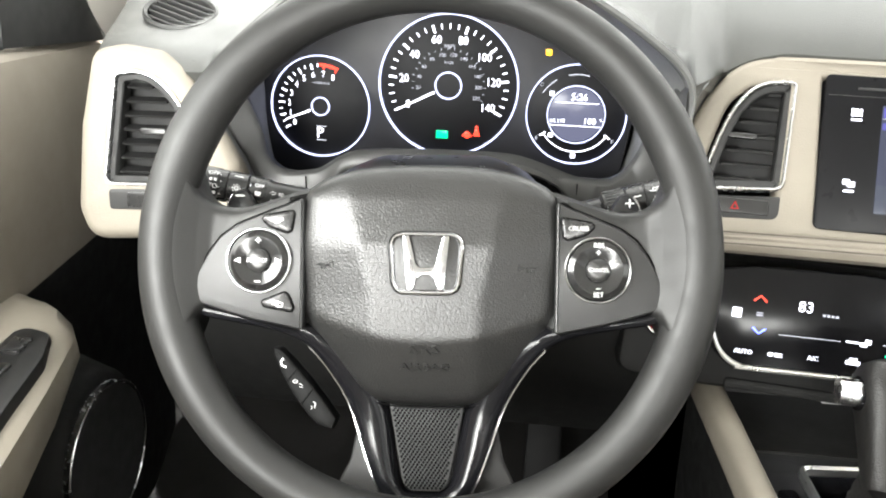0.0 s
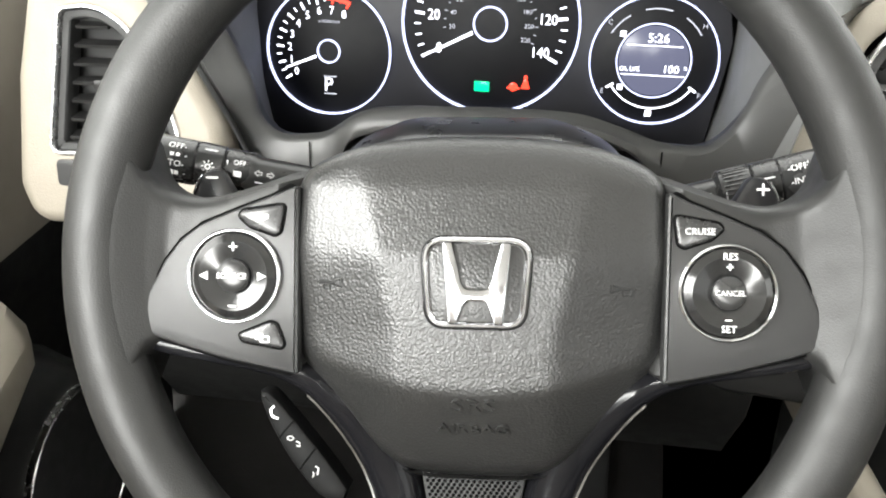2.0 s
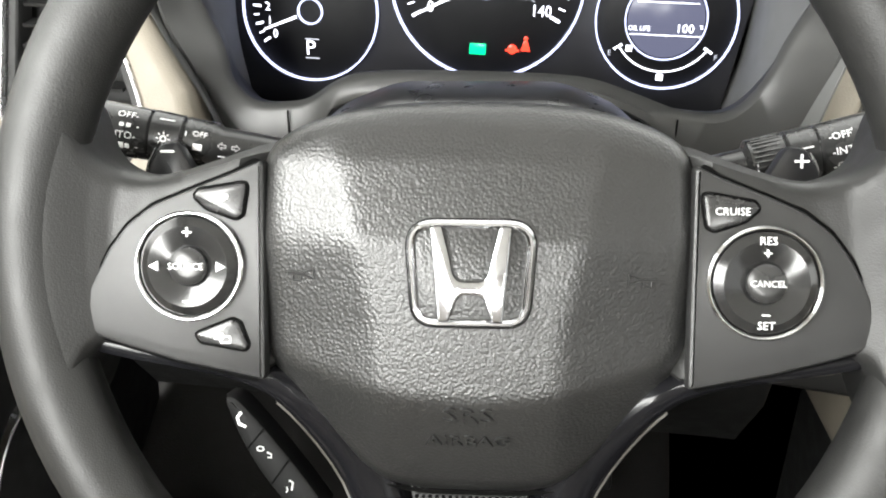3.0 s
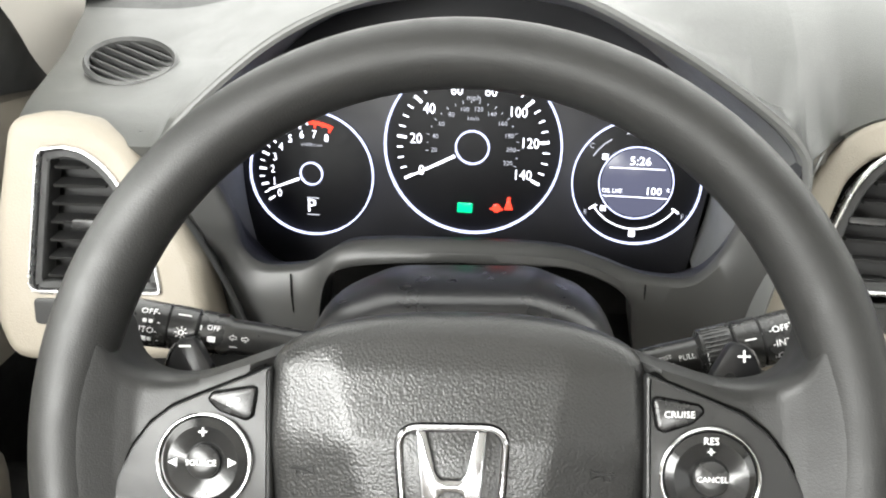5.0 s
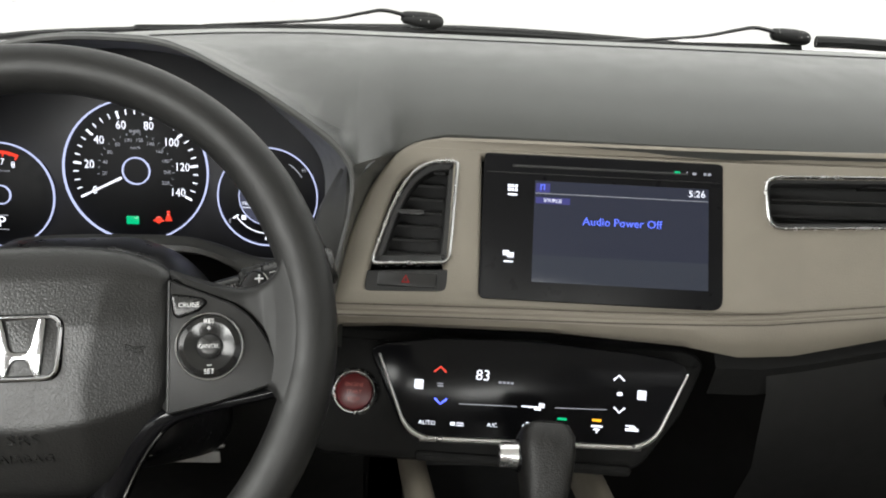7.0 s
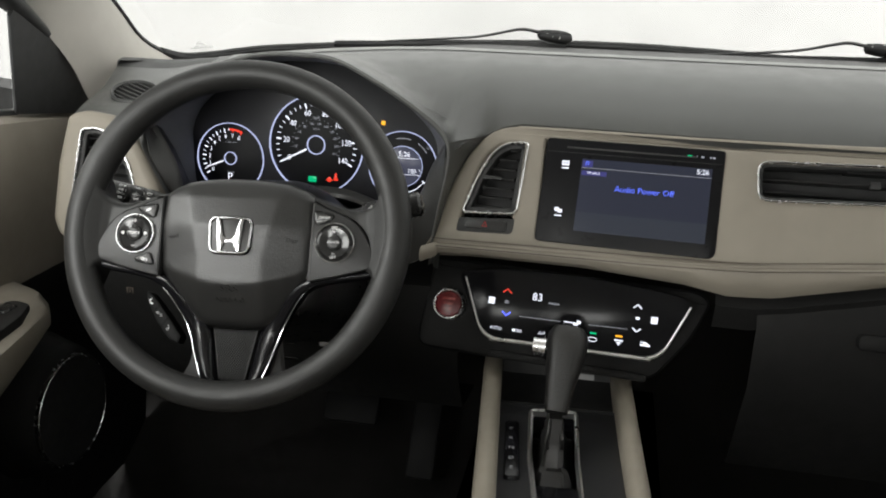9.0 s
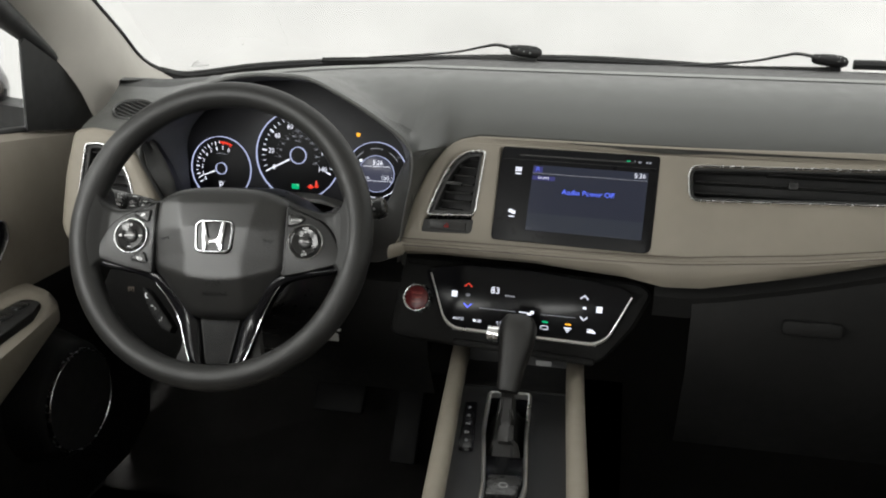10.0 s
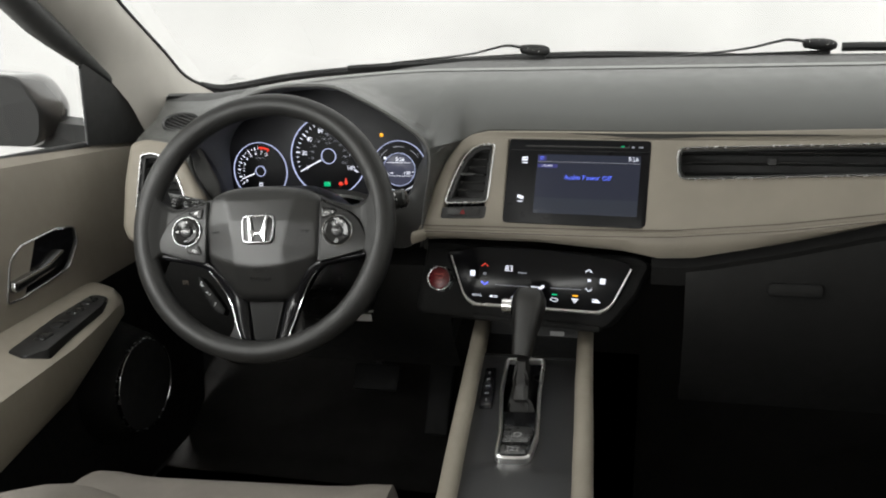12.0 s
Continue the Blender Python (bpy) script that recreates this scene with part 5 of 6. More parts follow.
def steering_wheel():
    root = thing("steering_wheel", WHEEL, "black three-spoke steering wheel with button panels and chrome emblem", "steering wheel")
    R, r = 0.1720, 0.0155
    rings = []
    for i in range(144):
        a = 2 * math.pi * i / 144
        deg = math.degrees(a)
        fat = 1 + 0.12 * sum(math.exp(-((deg - q + 180) % 360 - 180) ** 2 / 260) for q in (24, 156, -24, 204))
        ring = []
        for k in range(24):
            b = 2 * math.pi * k / 24
            rr = r * (fat if math.cos(b) < 0 else 1)
            ring.append(((R + rr * math.cos(b)) * math.cos(a), (R + rr * math.cos(b)) * math.sin(a), r * 1.12 * math.sin(b)))
        rings.append(ring)
    part("rim", loft(rings + [rings[0]]), RIM, root, "black grained rim")
    # side spokes: one grained skin that flows out of the rim and runs under the button panels
    top_ = smooth_path([(0.055, 0.0510, 0), (0.068, 0.0465, 0), (0.080, 0.0415, 0), (0.0995, 0.0345, 0), (0.115, 0.0297, 0), (0.126, 0.0280, 0), (0.137, 0.0293, 0), (0.1447, 0.0330, 0), (0.1497, 0.0385, 0), (0.1525, 0.0460, 0), (0.1560, 0.0560, 0), (0.1620, 0.0610, 0)], 4)
    bot_ = smooth_path([(0.0780, -0.0495, 0), (0.0790, -0.0505, 0), (0.082, -0.0512, 0), (0.0995, -0.0480, 0), (0.115, -0.0446, 0), (0.126, -0.0420, 0), (0.137, -0.0398, 0), (0.1435, -0.0400, 0), (0.1480, -0.0435, 0), (0.1510, -0.0510, 0), (0.1550, -0.0610, 0), (0.1610, -0.0680, 0)], 4)
    rise = [(0.0, -0.014), (0.086, -0.011), (0.094, 0.0010), (0.112, 0.0010), (0.130, -0.0010), (0.141, 0.0002), (0.149, 0.0045), (0.156, 0.0095), (0.160, 0.0122), (0.166, 0.0152), (0.172, 0.0160), (0.185, 0.0140)]
    for s in (1, -1):
        rings = []
        for p, q in zip(bot_, top_):
            ring = [(s * p.x, p.y, -0.030)]
            for k in range(25):
                t = k / 24
                x, y = p.x + (q.x - p.x) * t, p.y + (q.y - p.y) * t
                e = max(0.0, 1 - min(t, 1 - t) * abs(q.y - p.y) / 0.0075)
                ring.append((s * x, y, lerp(rise, math.hypot(x, y)) - 0.0095 * (1 - math.sqrt(1 - e * e))))
            ring.append((s * q.x, q.y, -0.030))
            rings.append(ring)
        part("spoke", loft(rings, closed=False), RIM, root, "black grained side spoke")
        pts = [(0.0790, 0.0342), (0.0912, 0.0290), (0.1080, 0.0224), (0.1232, 0.0160), (0.1330, 0.0085), (0.1405, -0.0015), (0.1478, -0.0165), (0.1507, -0.0285), (0.1495, -0.0338), (0.1350, -0.0385), (0.1133, -0.0445), (0.0778, -0.0518)]
        pts[0] = (0.0822 if s > 0 else 0.0790, 0.0335 if s > 0 else 0.0342)
        pts[-1] = (0.0815 if s > 0 else 0.0782, -0.0512)
        o = rounded([(s * x, y) for x, y in pts][::s], [0.002, 0.01, 0.01, 0.02, 0.02, 0.02, 0.02, 0.006, 0.003, 0.01, 0.01, 0.002][::s], 4)
        g = rounded([(s * (x + (0.0030 if i in (0, 11) else 0)), y) for i, (x, y) in enumerate(pts)][::s], 0.002, 3)
        part("panel_gap", plate(inset(g, -0.0011), -0.002, 0.0022, 0.0004), PIT, root, "dark gap round the button panel")
        pan = part("button_panel", plate(o, -0.002, 0.0046, 0.0022), SATIN, root, "dark satin button panel")
        # round four-way control
        cx, cy = (0.1083, -0.0100) if s > 0 else (-0.1074, -0.0072)
        c = circle(cx, cy, 0.0212, 48)
        ring = part("control_ring", frame_ring(c, inset(c, 0.0017), 0.003, 0.0078, 0.0007), CHROMEDARK, pan, "chrome control ring")
        c2 = inset(c, 0.0017)
        bm = loft([[(p.x, p.y, 0.004) for p in c2], [(p.x, p.y, 0.0068) for p in inset(c2, 0.0006)], [(p.x, p.y, 0.0085) for p in inset(c2, 0.004)], [(p.x, p.y, 0.0068) for p in inset(c2, 0.0115)], [(p.x, p.y, 0.0060) for p in inset(c2, 0.0135)]], cap1=True)
        part("control_dish", bm, GLOSSKEY, pan)
        kn = circle(cx, cy, 0.0072, 32)
        part("control_key", loft([[(p.x, p.y, 0.005) for p in kn], [(p.x, p.y, 0.0085) for p in kn], [(p.x, p.y, 0.0097) for p in inset(kn, 0.0012)], [(p.x, p.y, 0.0101) for p in inset(kn, 0.004)]], cap1=True), BUTTON, pan)
        z = 0.0090
        if s < 0:
            words("key_text", "SOURCE", 0.0036, cx, cy, 0.0104, PRINT, pan)
            marks("key_mark", [(cx - 0.0018, cy + 0.0127, cx + 0.0018, cy + 0.0134), (cx - 0.00035, cy + 0.0112, cx + 0.00035, cy + 0.0149), (cx - 0.0018, cy - 0.0137, cx + 0.0018, cy - 0.0130)], z - 0.001, z, PRINT, pan)
            for q in (1, -1):
                part("key_mark", plate([Vector((cx + q * 0.0150, cy)), Vector((cx + q * 0.0112, cy + q * 0.0019)), Vector((cx + q * 0.0112, cy - q * 0.0019))], z - 0.001, z, 0.0001), PRINT, pan)
        else:
            words("key_text", "CANCEL", 0.0034, cx, cy, 0.0104, PRINT, pan)
            words("key_text", "RES", 0.0042, cx, cy + 0.0155, z, PRINT, pan)
            words("key_text", "SET", 0.0042, cx, cy - 0.0155, z, PRINT, pan)
            marks("key_mark", [(cx - 0.0014, cy + 0.0109, cx + 0.0014, cy + 0.0114), (cx - 0.0003, cy + 0.0098, cx + 0.0003, cy + 0.0125), (cx - 0.0014, cy - 0.0118, cx + 0.0014, cy - 0.0113)], z - 0.001, z, PRINT, pan)
        # wedge keys
        kp = [(0.0848, 0.0246), (0.1040, 0.0214), (0.1062, 0.0188), (0.1010, 0.0140), (0.0895, 0.0102), (0.0868, 0.0118)]
        o = rounded([(s * x, y - (0.0015 if s > 0 else -0.0008)) for x, y in kp][::s], 0.0022, 4)
        part("key_gap", plate(inset(o, -0.0008), 0.002, 0.0051, 0.0002), PIT, pan)
        part("wedge_key", plate(o, 0.003, 0.0066, 0.0016), BUTTON, pan)
        if s > 0:
            words("key_text", "CRUISE", 0.0040, 0.0958, 0.0160, 0.0068, PRINT, pan)
        else:
            for dx, dy in ((0.0, 0.0), (0.0012, 0.0007), (0.0024, 0.0014)):
                part("key_mark", plate(rounded([(-0.0975 + dx, 0.0168 + dy), (-0.0945 + dx, 0.0172 + dy), (-0.0943 + dx, 0.0190 + dy), (-0.0972 + dx, 0.0187 + dy)], 0.0004, 2), 0.0062, 0.0070 + 0.0001 * (dx * 1000), 0.0001), PRINT, pan)
            o = rounded([(-0.1057, -0.0333), (-0.0910, -0.0272), (-0.0879, -0.0284), (-0.0843, -0.0372), (-0.0857, -0.0394), (-0.1032, -0.0366)][::-1], 0.0022, 4)
            part("key_gap", plate(inset(o, -0.0008), 0.002, 0.0051, 0.0002), PIT, pan)
            part("wedge_key", plate(o, 0.003, 0.0066, 0.0016), BUTTON, pan)
            for x0, y0, w, h in ((-0.0975, -0.0352, 0.0036, 0.0026), (-0.0952, -0.0366, 0.0042, 0.0030)):
                o = rounded([(x0, y0), (x0 + w, y0), (x0 + w, y0 + h), (x0, y0 + h)], 0.0004, 2)
                part("key_mark", frame_ring(o, inset(o, 0.0005), 0.0062, 0.0069, 0.00005), PRINT, pan)
    # gloss V panel running from under the button panels into the lower spoke
    out_ = [(0.1535, -0.0350), (0.152, -0.0415), (0.140, -0.0450), (0.118, -0.0485), (0.091, -0.0545), (0.073, -0.067), (0.0535, -0.099), (0.0405, -0.136), (0.031, -0.158), (0.019, -0.1670), (0.0, -0.1685)]
    in_ = [(0.150, -0.0330), (0.140, -0.0345), (0.125, -0.0365), (0.108, -0.0400), (0.078, -0.0460), (0.058, -0.060), (0.0285, -0.095), (0.0195, -0.136), (0.0160, -0.152), (0.0105, -0.1585), (0.0, -0.1590)]
    drop = lambda y: -0.0015 - 0.021 * min(1, max(0, (-0.050 - y) / 0.05))
    a_ = smooth_path([(x, y, drop(y)) for x, y in out_] + [(-x, y, drop(y)) for x, y in out_[-2::-1]], 4)
    b_ = smooth_path([(x, y, drop(y)) for x, y in in_] + [(-x, y, drop(y)) for x, y in in_[-2::-1]], 4)
    sect = [(0.0, -0.014), (0.0, -0.004), (0.10, -0.0006), (0.25, 0.0004), (0.45, 0.0008), (0.62, 0.0002), (0.78, -0.0022), (0.90, -0.0050), (0.97, -0.0085), (1.0, -0.016)]
    rings = [[a.lerp(b, t) + Vector((0, 0, dz)) for t, dz in sect] for a, b in zip(a_, b_)]
    part("gloss_panel", loft(rings, closed=False), GLOSS, root, "piano black V-shaped spoke panel")
    edge = [a.lerp(b, 0.03) + Vector((0, 0, -0.0018)) for a, b in zip(a_, b_)][19:-19]
    part("panel_edge", tube(edge, 0.0009, 6), CHROMEDARK, root, "thin bright panel edge")
    o = rounded([(-0.066, -0.168), (-0.052, -0.140), (-0.044, -0.10), (0.044, -0.10), (0.052, -0.140), (0.066, -0.168)][::-1], 0.012, 4)
    part("lower_spoke", plate(o, -0.046, -0.034, 0.004), DEEP, root, "black lower spoke")
    part("trim_glint", tube(smooth_path([(-0.019, -0.1655, -0.0215), (0, -0.1672, -0.0212), (0.019, -0.1655, -0.0215)], 5), 0.0012, 6), CHROME, root)
    o = rounded([(-0.026, -0.096), (0.026, -0.096), (0.0150, -0.153), (0.010, -0.158), (-0.010, -0.158), (-0.0150, -0.153)][::-1], 0.003, 3)
    ins = part("mesh_insert", plate(o, -0.038, -0.0275, 0.001), DEEP, root, "dark perforated mesh insert")
    bm = bmesh.new()
    row = 0
    y = -0.156
    while y < -0.098:
        half = 0.0235 - (-0.098 - y) * 0.19
        x = -half + (0.0014 if row % 2 else 0)
        while x < half:
            plate(circle(x, y, 0.00095, 6), -0.0278, -0.02735, 0.0, bm)
            x += 0.0028
        y += 0.0017
        row += 1
    tagged(part("perforation", bm, PIT, ins), kind="stuff")
    # airbag cover
    half = [(0.0, 0.0575), (0.030, 0.0565), (0.056, 0.0520), (0.0755, 0.0440), (0.0830, 0.033), (0.0843, 0.010), (0.0843, -0.020), (0.0830, -0.044), (0.0765, -0.060), (0.0600, -0.079), (0.045, -0.0940), (0.027, -0.1010), (0.0, -0.1020)]
    o = [p + Vector((0.0012, 0)) for p in mirrored(half)]
    o3 = smooth_path([(p.x, p.y, 0) for p in o], 4, closed=True)
    rings = []
    c = Vector((0, -0.012))
    edge = [Vector((p.x, p.y)) for p in o3]
    rings.append([(p.x, p.y, -0.022) for p in edge])
    for ins_, dz in ((0.0, -0.0125), (0.0006, -0.0085), (0.0020, -0.0052), (0.0042, -0.0026), (0.0068, -0.0009), (0.0095, -0.0001)):
        rings.append([(p.x, p.y, pad_height(p.x, p.y) + dz) for p in inset(edge, ins_)])
    inner = inset(edge, 0.0095)
    for k in range(1, 22):
        t = 1 - k / 22
        ring = []
        for p in inner:
            q = c + (p - c) * t
            ring.append((q.x, q.y, pad_height(q.x, q.y)))
        rings.append(ring)
    bm = loft(rings, cap1=True)
    pad = part("airbag_cover", bm, PAD, root, "black pebbled airbag cover")
    # emblem
    e = [(-0.0243, 0.0120), (0.0243, 0.0120), (0.0212, -0.0270), (-0.0212, -0.0270)]
    o = rounded([(x + 0.0006, y) for x, y in e], [0.0105, 0.0105, 0.0095, 0.0095], 8)
    part("emblem_groove", plate(inset(o, -0.0005), 0.010, 0.0168, 0.0002), PIT, root)
    inner_pad = part("emblem_backing", plate(inset(o, 0.0020), 0.010, 0.0173, 0.0003), PAD, root)
    em = part("emblem", frame_ring(o, inset(o, 0.0029), 0.012, 0.0192, 0.0010), POLISHED, root, "chrome emblem frame")
    half = [(0.0147, 0.0096), (0.0105, 0.0098), (0.0080, 0.0000), (0.0063, -0.0078), (0.0042, -0.0102)]
    foot = [(0.0026, -0.0151), (0.0048, -0.0166), (0.0078, -0.0246), (0.0118, -0.0246)]
    h_ = [(-x, y) for x, y in half] + [(x, y) for x, y in half[::-1]] + [(x, y) for x, y in foot[::-1]] + [(-x, y) for x, y in foot]
    radii = [0.0013, 0.0013, 0.02, 0.006, 0.003, 0.003, 0.006, 0.02, 0.0013, 0.0013, 0.0013, 0.0013, 0.003, 0.002, 0.002, 0.003, 0.0013, 0.0013]
    o = rounded([(x + 0.0006, y) for x, y in h_][::-1], radii[::-1], 4)
    part("emblem_bar", plate(o, 0.012, 0.0202, 0.0009), POLISHED, em)
    # moulded lettering and horn marks
    zz = lambda v: pad_height(0, v) + 0.0006
    for t, y, sz in (("SRS", -0.0620, 0.0105), ("AIRBAG", -0.0735, 0.0075)):
        sl = math.atan(0.65)
        base = Matrix.Translation((0.0, y, zz(y) - 0.0002)) @ Matrix.Rotation(sl, 4, "X")
        words("moulded_text", t, sz, 0, 0, 0, PAD, pad, base=base, depth=0.0005, squeeze=1.25)
    for s in (1, -1):
        hz = lambda x, y: pad_height(x, y) + 0.0004
        bm = bmesh.new()
        for pts in ([(-0.0055, 0.0022), (-0.0010, 0.0006), (0.0052, 0.0006), (0.0052, -0.0002)], [(-0.0055, 0.0022), (-0.0055, -0.0016), (-0.0010, -0.0002), (0.0052, -0.0002)], [(0.0002, -0.0004), (0.0000, -0.0026), (0.0030, -0.0026), (0.0030, -0.0004)]):
            tube([(s * 0.0640 + s * x, y - 0.0095, hz(s * 0.0640 + s * x, y - 0.0095)) for x, y in pts], 0.00042, 5, bm=bm)
        part("horn_mark", bm, SATIN, pad, "moulded horn symbol")
    # phone keys below the left spoke
    o = [Vector(p) for p in curve([(-0.1052, -0.0650), (-0.1000, -0.0662), (-0.0910, -0.0752), (-0.0828, -0.0845), (-0.0715, -0.0980), (-0.0610, -0.1120)], 4)] + [Vector((-0.0640, -0.1195))] + [Vector(p) for p in curve([(-0.0740, -0.1165), (-0.0800, -0.1110), (-0.0917, -0.0960), (-0.1000, -0.0815), (-0.1050, -0.0700)], 4)]
    ph = part("phone_keys", plate(o[::-1], -0.046, -0.030, 0.003), KEYDARK, root, "dark phone key strip")
    for a, b in (((-0.0955, -0.0880), (-0.0880, -0.0788)), ((-0.0850, -0.1030), (-0.0775, -0.0925))):
        part("key_gap", stroke([Vector(a), Vector(b)], 0.0007, -0.0298), PIT, ph)
    for kind, cx, cy in ((0, -0.0975, -0.0755), (1, -0.0880, -0.0890), (2, -0.0765, -0.1035)):
        bm = bmesh.new()
        at = lambda x, y: Vector((cx + x, cy + y))
        z = -0.0297
        if kind == 0:
            stroke([at(-0.0004, 0.0034), at(-0.0022, 0.0012), at(-0.0014, -0.0016), at(0.0016, -0.0028)], 0.0012, z, bm)
        elif kind == 1:
            frame_ring(circle(cx - 0.0016, cy + 0.0014, 0.0018, 12, 0.0013), circle(cx - 0.0016, cy + 0.0014, 0.0011, 12, 0.0007), z, z + 0.0001, 0.00002, bm)
            stroke([at(0.0012, 0.0000), at(0.0030, -0.0008), at(0.0032, -0.0024), at(0.0014, -0.0022)], 0.0007, z, bm)
        else:
            stroke([at(-0.0006, 0.0026), at(0.0010, 0.0016), at(0.0004, -0.0018)], 0.0008, z, bm)
            stroke([at(-0.0018, -0.0002), at(-0.0012, -0.0016), at(-0.0020, -0.0028)], 0.0006, z, bm)
        part("key_mark", bm, PRINT if kind == 0 else DIMPRINT, ph)
    # hub behind the cover and back shell
    part("hub", plate(circle(0, -0.005, 0.062, 32), -0.075, -0.02, 0.01), DEEP, root)
    return root


def column():
    fr = WHEEL
    root = thing("steering_column", fr, "black steering column shroud behind the wheel", "column shroud")
    rings = []
    for z, w, t, b in ((-0.052, 0.070, 0.056, 0.075), (-0.058, 0.080, 0.064, 0.085), (-0.085, 0.086, 0.075, 0.088), (-0.13, 0.089, 0.081, 0.092), (-0.20, 0.090, 0.080, 0.095), (-0.30, 0.09, 0.07, 0.10)):
        o = rounded([(-w, -b), (w, -b), (w, t * 0.35), (w * 0.86, t * 0.82), (w * 0.45, t), (-w * 0.45, t), (-w * 0.86, t * 0.82), (-w, t * 0.35)], 0.045, 6)
        rings.append([(p.x, p.y, z) for p in o])
    part("shroud", loft(dense(rings), cap0=True), SHROUD, root)
    return root


def stalk(side):
    """Lamp or wiper lever on the column."""
    a, b = (Vector((-0.060, 0.034, -0.071)), Vector((-0.184, 0.053, -0.053))) if side < 0 else (Vector((0.06, 0.022, -0.076)), Vector((0.187, 0.050, -0.068)))
    d = (b - a).normalized()
    zz = (Vector((0, 0, 1)) - d * d.z).normalized()
    yy = zz.cross(d)
    m = Matrix((d, yy, zz)).transposed().to_4x4()
    m.translation = a
    label = "black lamp and indicator stalk with white markings" if side < 0 else "black wiper stalk with white markings"
    root = thing("control_stalk", WHEEL @ m, label, "stalk", "column stalks")
    L = (b - a).length
    segs = [(0.0, 0.0080), (0.058, 0.0090), (0.060, 0.0105), (0.0735, 0.0110), (0.0745, 0.0100), (0.0755, 0.0112), (0.0885, 0.0118), (0.0893, 0.0108), (0.090, 0.0116), (L - 0.003, 0.0125), (L, 0.010)]
    if side > 0:
        segs = [(0.0, 0.0075), (0.062, 0.0090), (0.064, 0.0122), (0.079, 0.0128), (0.080, 0.0115), (0.081, 0.0128), (0.0925, 0.0132), (0.0933, 0.0122), (0.094, 0.0130), (L - 0.003, 0.0142), (L, 0.011)]
    n = 20
    rings = [[(x, r * math.cos(2 * math.pi * k / n), r * math.sin(2 * math.pi * k / n)) for k in range(n)] for x, r in segs]
    lever = part("lever", loft(rings, cap0=True, cap1=True), BUTTON, root)
    flip = Matrix.Rotation(math.pi, 4, "Z") if side < 0 else Matrix()
    q = 1 if side > 0 else -1
    def radius(x):
        return float(np.interp(x, [s[0] for s in segs], [s[1] for s in segs]))
    def wrap(bm):
        """Lays flat marks on the round lever."""
        for v in bm.verts:
            r = radius(v.co.x) + 0.0002 + v.co.z
            an = max(-1.4, min(1.4, v.co.y / radius(v.co.x)))
            v.co.y, v.co.z = r * math.sin(an), r * math.cos(an)
        return bm
    def text(t, x, y, sz):
        r = radius(x) + 0.0003
        an = y * q / r
        words("mark_text", t, sz, 0, 0, 0, PRINT, lever, base=Matrix.Translation((x, r * math.sin(an), r * math.cos(an))) @ Matrix.Rotation(-an, 4, "X") @ flip)
    if side < 0:
        text("OFF-", 0.0985, 0.0075, 0.0046)
        text("AUTO-", 0.1010, -0.0022, 0.0046)
        text("-", 0.0935, 0.0025, 0.0046)
        text("-", 0.0935, -0.0070, 0.0046)
        text("OFF", 0.0665, 0.0035, 0.0038)
        for q4 in ((0.0965, -0.0034, 0.0985, -0.0016), (0.0995, -0.0034, 0.1015, -0.0016), (0.0965, 0.0058, 0.0985, 0.0080), (0.0990, 0.0055, 0.1020, 0.0083), (0.0650, 0.0008, 0.0690, 0.0036)):
            part("lamp_mark", wrap(bars([q4], 0, 0.0002)), PRINT, lever)
        bm = bmesh.new()
        for k in range(8):
            an = k * math.pi / 4
            stroke([Vector((0.082 + 0.0020 * math.cos(an), 0.001 + 0.0020 * math.sin(an))), Vector((0.082 + 0.0032 * math.cos(an), 0.001 + 0.0032 * math.sin(an)))], 0.0005, 0.0001, bm)
        frame_ring(circle(0.082, 0.001, 0.0015, 14), circle(0.082, 0.001, 0.0009, 14), 0, 0.0002, 0.00005, bm)
        part("lamp_mark", wrap(bm), PRINT, lever)
        for cx in (0.0505, 0.0565):
            s2 = 1 if cx > 0.053 else -1
            o = [Vector((cx + s2 * 0.0022, 0)), Vector((cx, 0.0018)), Vector((cx, 0.0008)), Vector((cx - s2 * 0.0018, 0.0008)), Vector((cx - s2 * 0.0018, -0.0008)), Vector((cx, -0.0008)), Vector((cx, -0.0018))]
            part("arrow_mark", wrap(frame_ring(o, inset(o, 0.0004), 0, 0.0002, 0.00005)), DIMPRINT, lever)
        part("index_mark", wrap(bars([(0.0785, -0.0085, 0.0850, -0.0078), (0.0755, 0.0062, 0.0800, 0.0068), (0.0540, 0.0046, 0.0580, 0.0051), (0.0725, -0.0040, 0.0730, 0.0040)], 0, 0.0002)), PRINT, lever)
    else:
        text("-OFF", 0.1015, 0.0060, 0.0048)
        text("-INT", 0.1015, -0.0010, 0.0048)
        text("-ON", 0.1015, -0.0075, 0.0048)
        text("REAR", 0.1145, -0.0035, 0.0042)
        text("PULL", 0.0560, 0.0005, 0.0038)
        text("OFF", 0.0470, -0.0022, 0.0030)
        text("MIST", 0.0455, 0.0020, 0.0030)
        text("INT", 0.0475, -0.0062, 0.0030)
        part("index_mark", wrap(bars([(0.0845, 0.0030, 0.0900, 0.0037), (0.0655, -0.0060, 0.0660, 0.0010), (0.1068, -0.0070, 0.1073, 0.0085)], 0, 0.0002)), PRINT, lever)
        o = rounded([(0.1105, 0.0015), (0.1175, 0.0025), (0.1165, 0.0075), (0.1105, 0.0065)], 0.0005, 1)
        part("window_mark", wrap(frame_ring(o, inset(o, 0.0005), 0, 0.0002, 0.00005)), PRINT, lever)
        for k in range(14):
            an = -1.2 + 2.4 * k / 13
            rr = 0.0126
            bm = tube([(0.0655, rr * math.sin(an), rr * math.cos(an)), (0.0775, rr * math.sin(an), rr * math.cos(an))], 0.0005, 4)
            part("grip_rib", bm, BUTTON, lever)
    return root


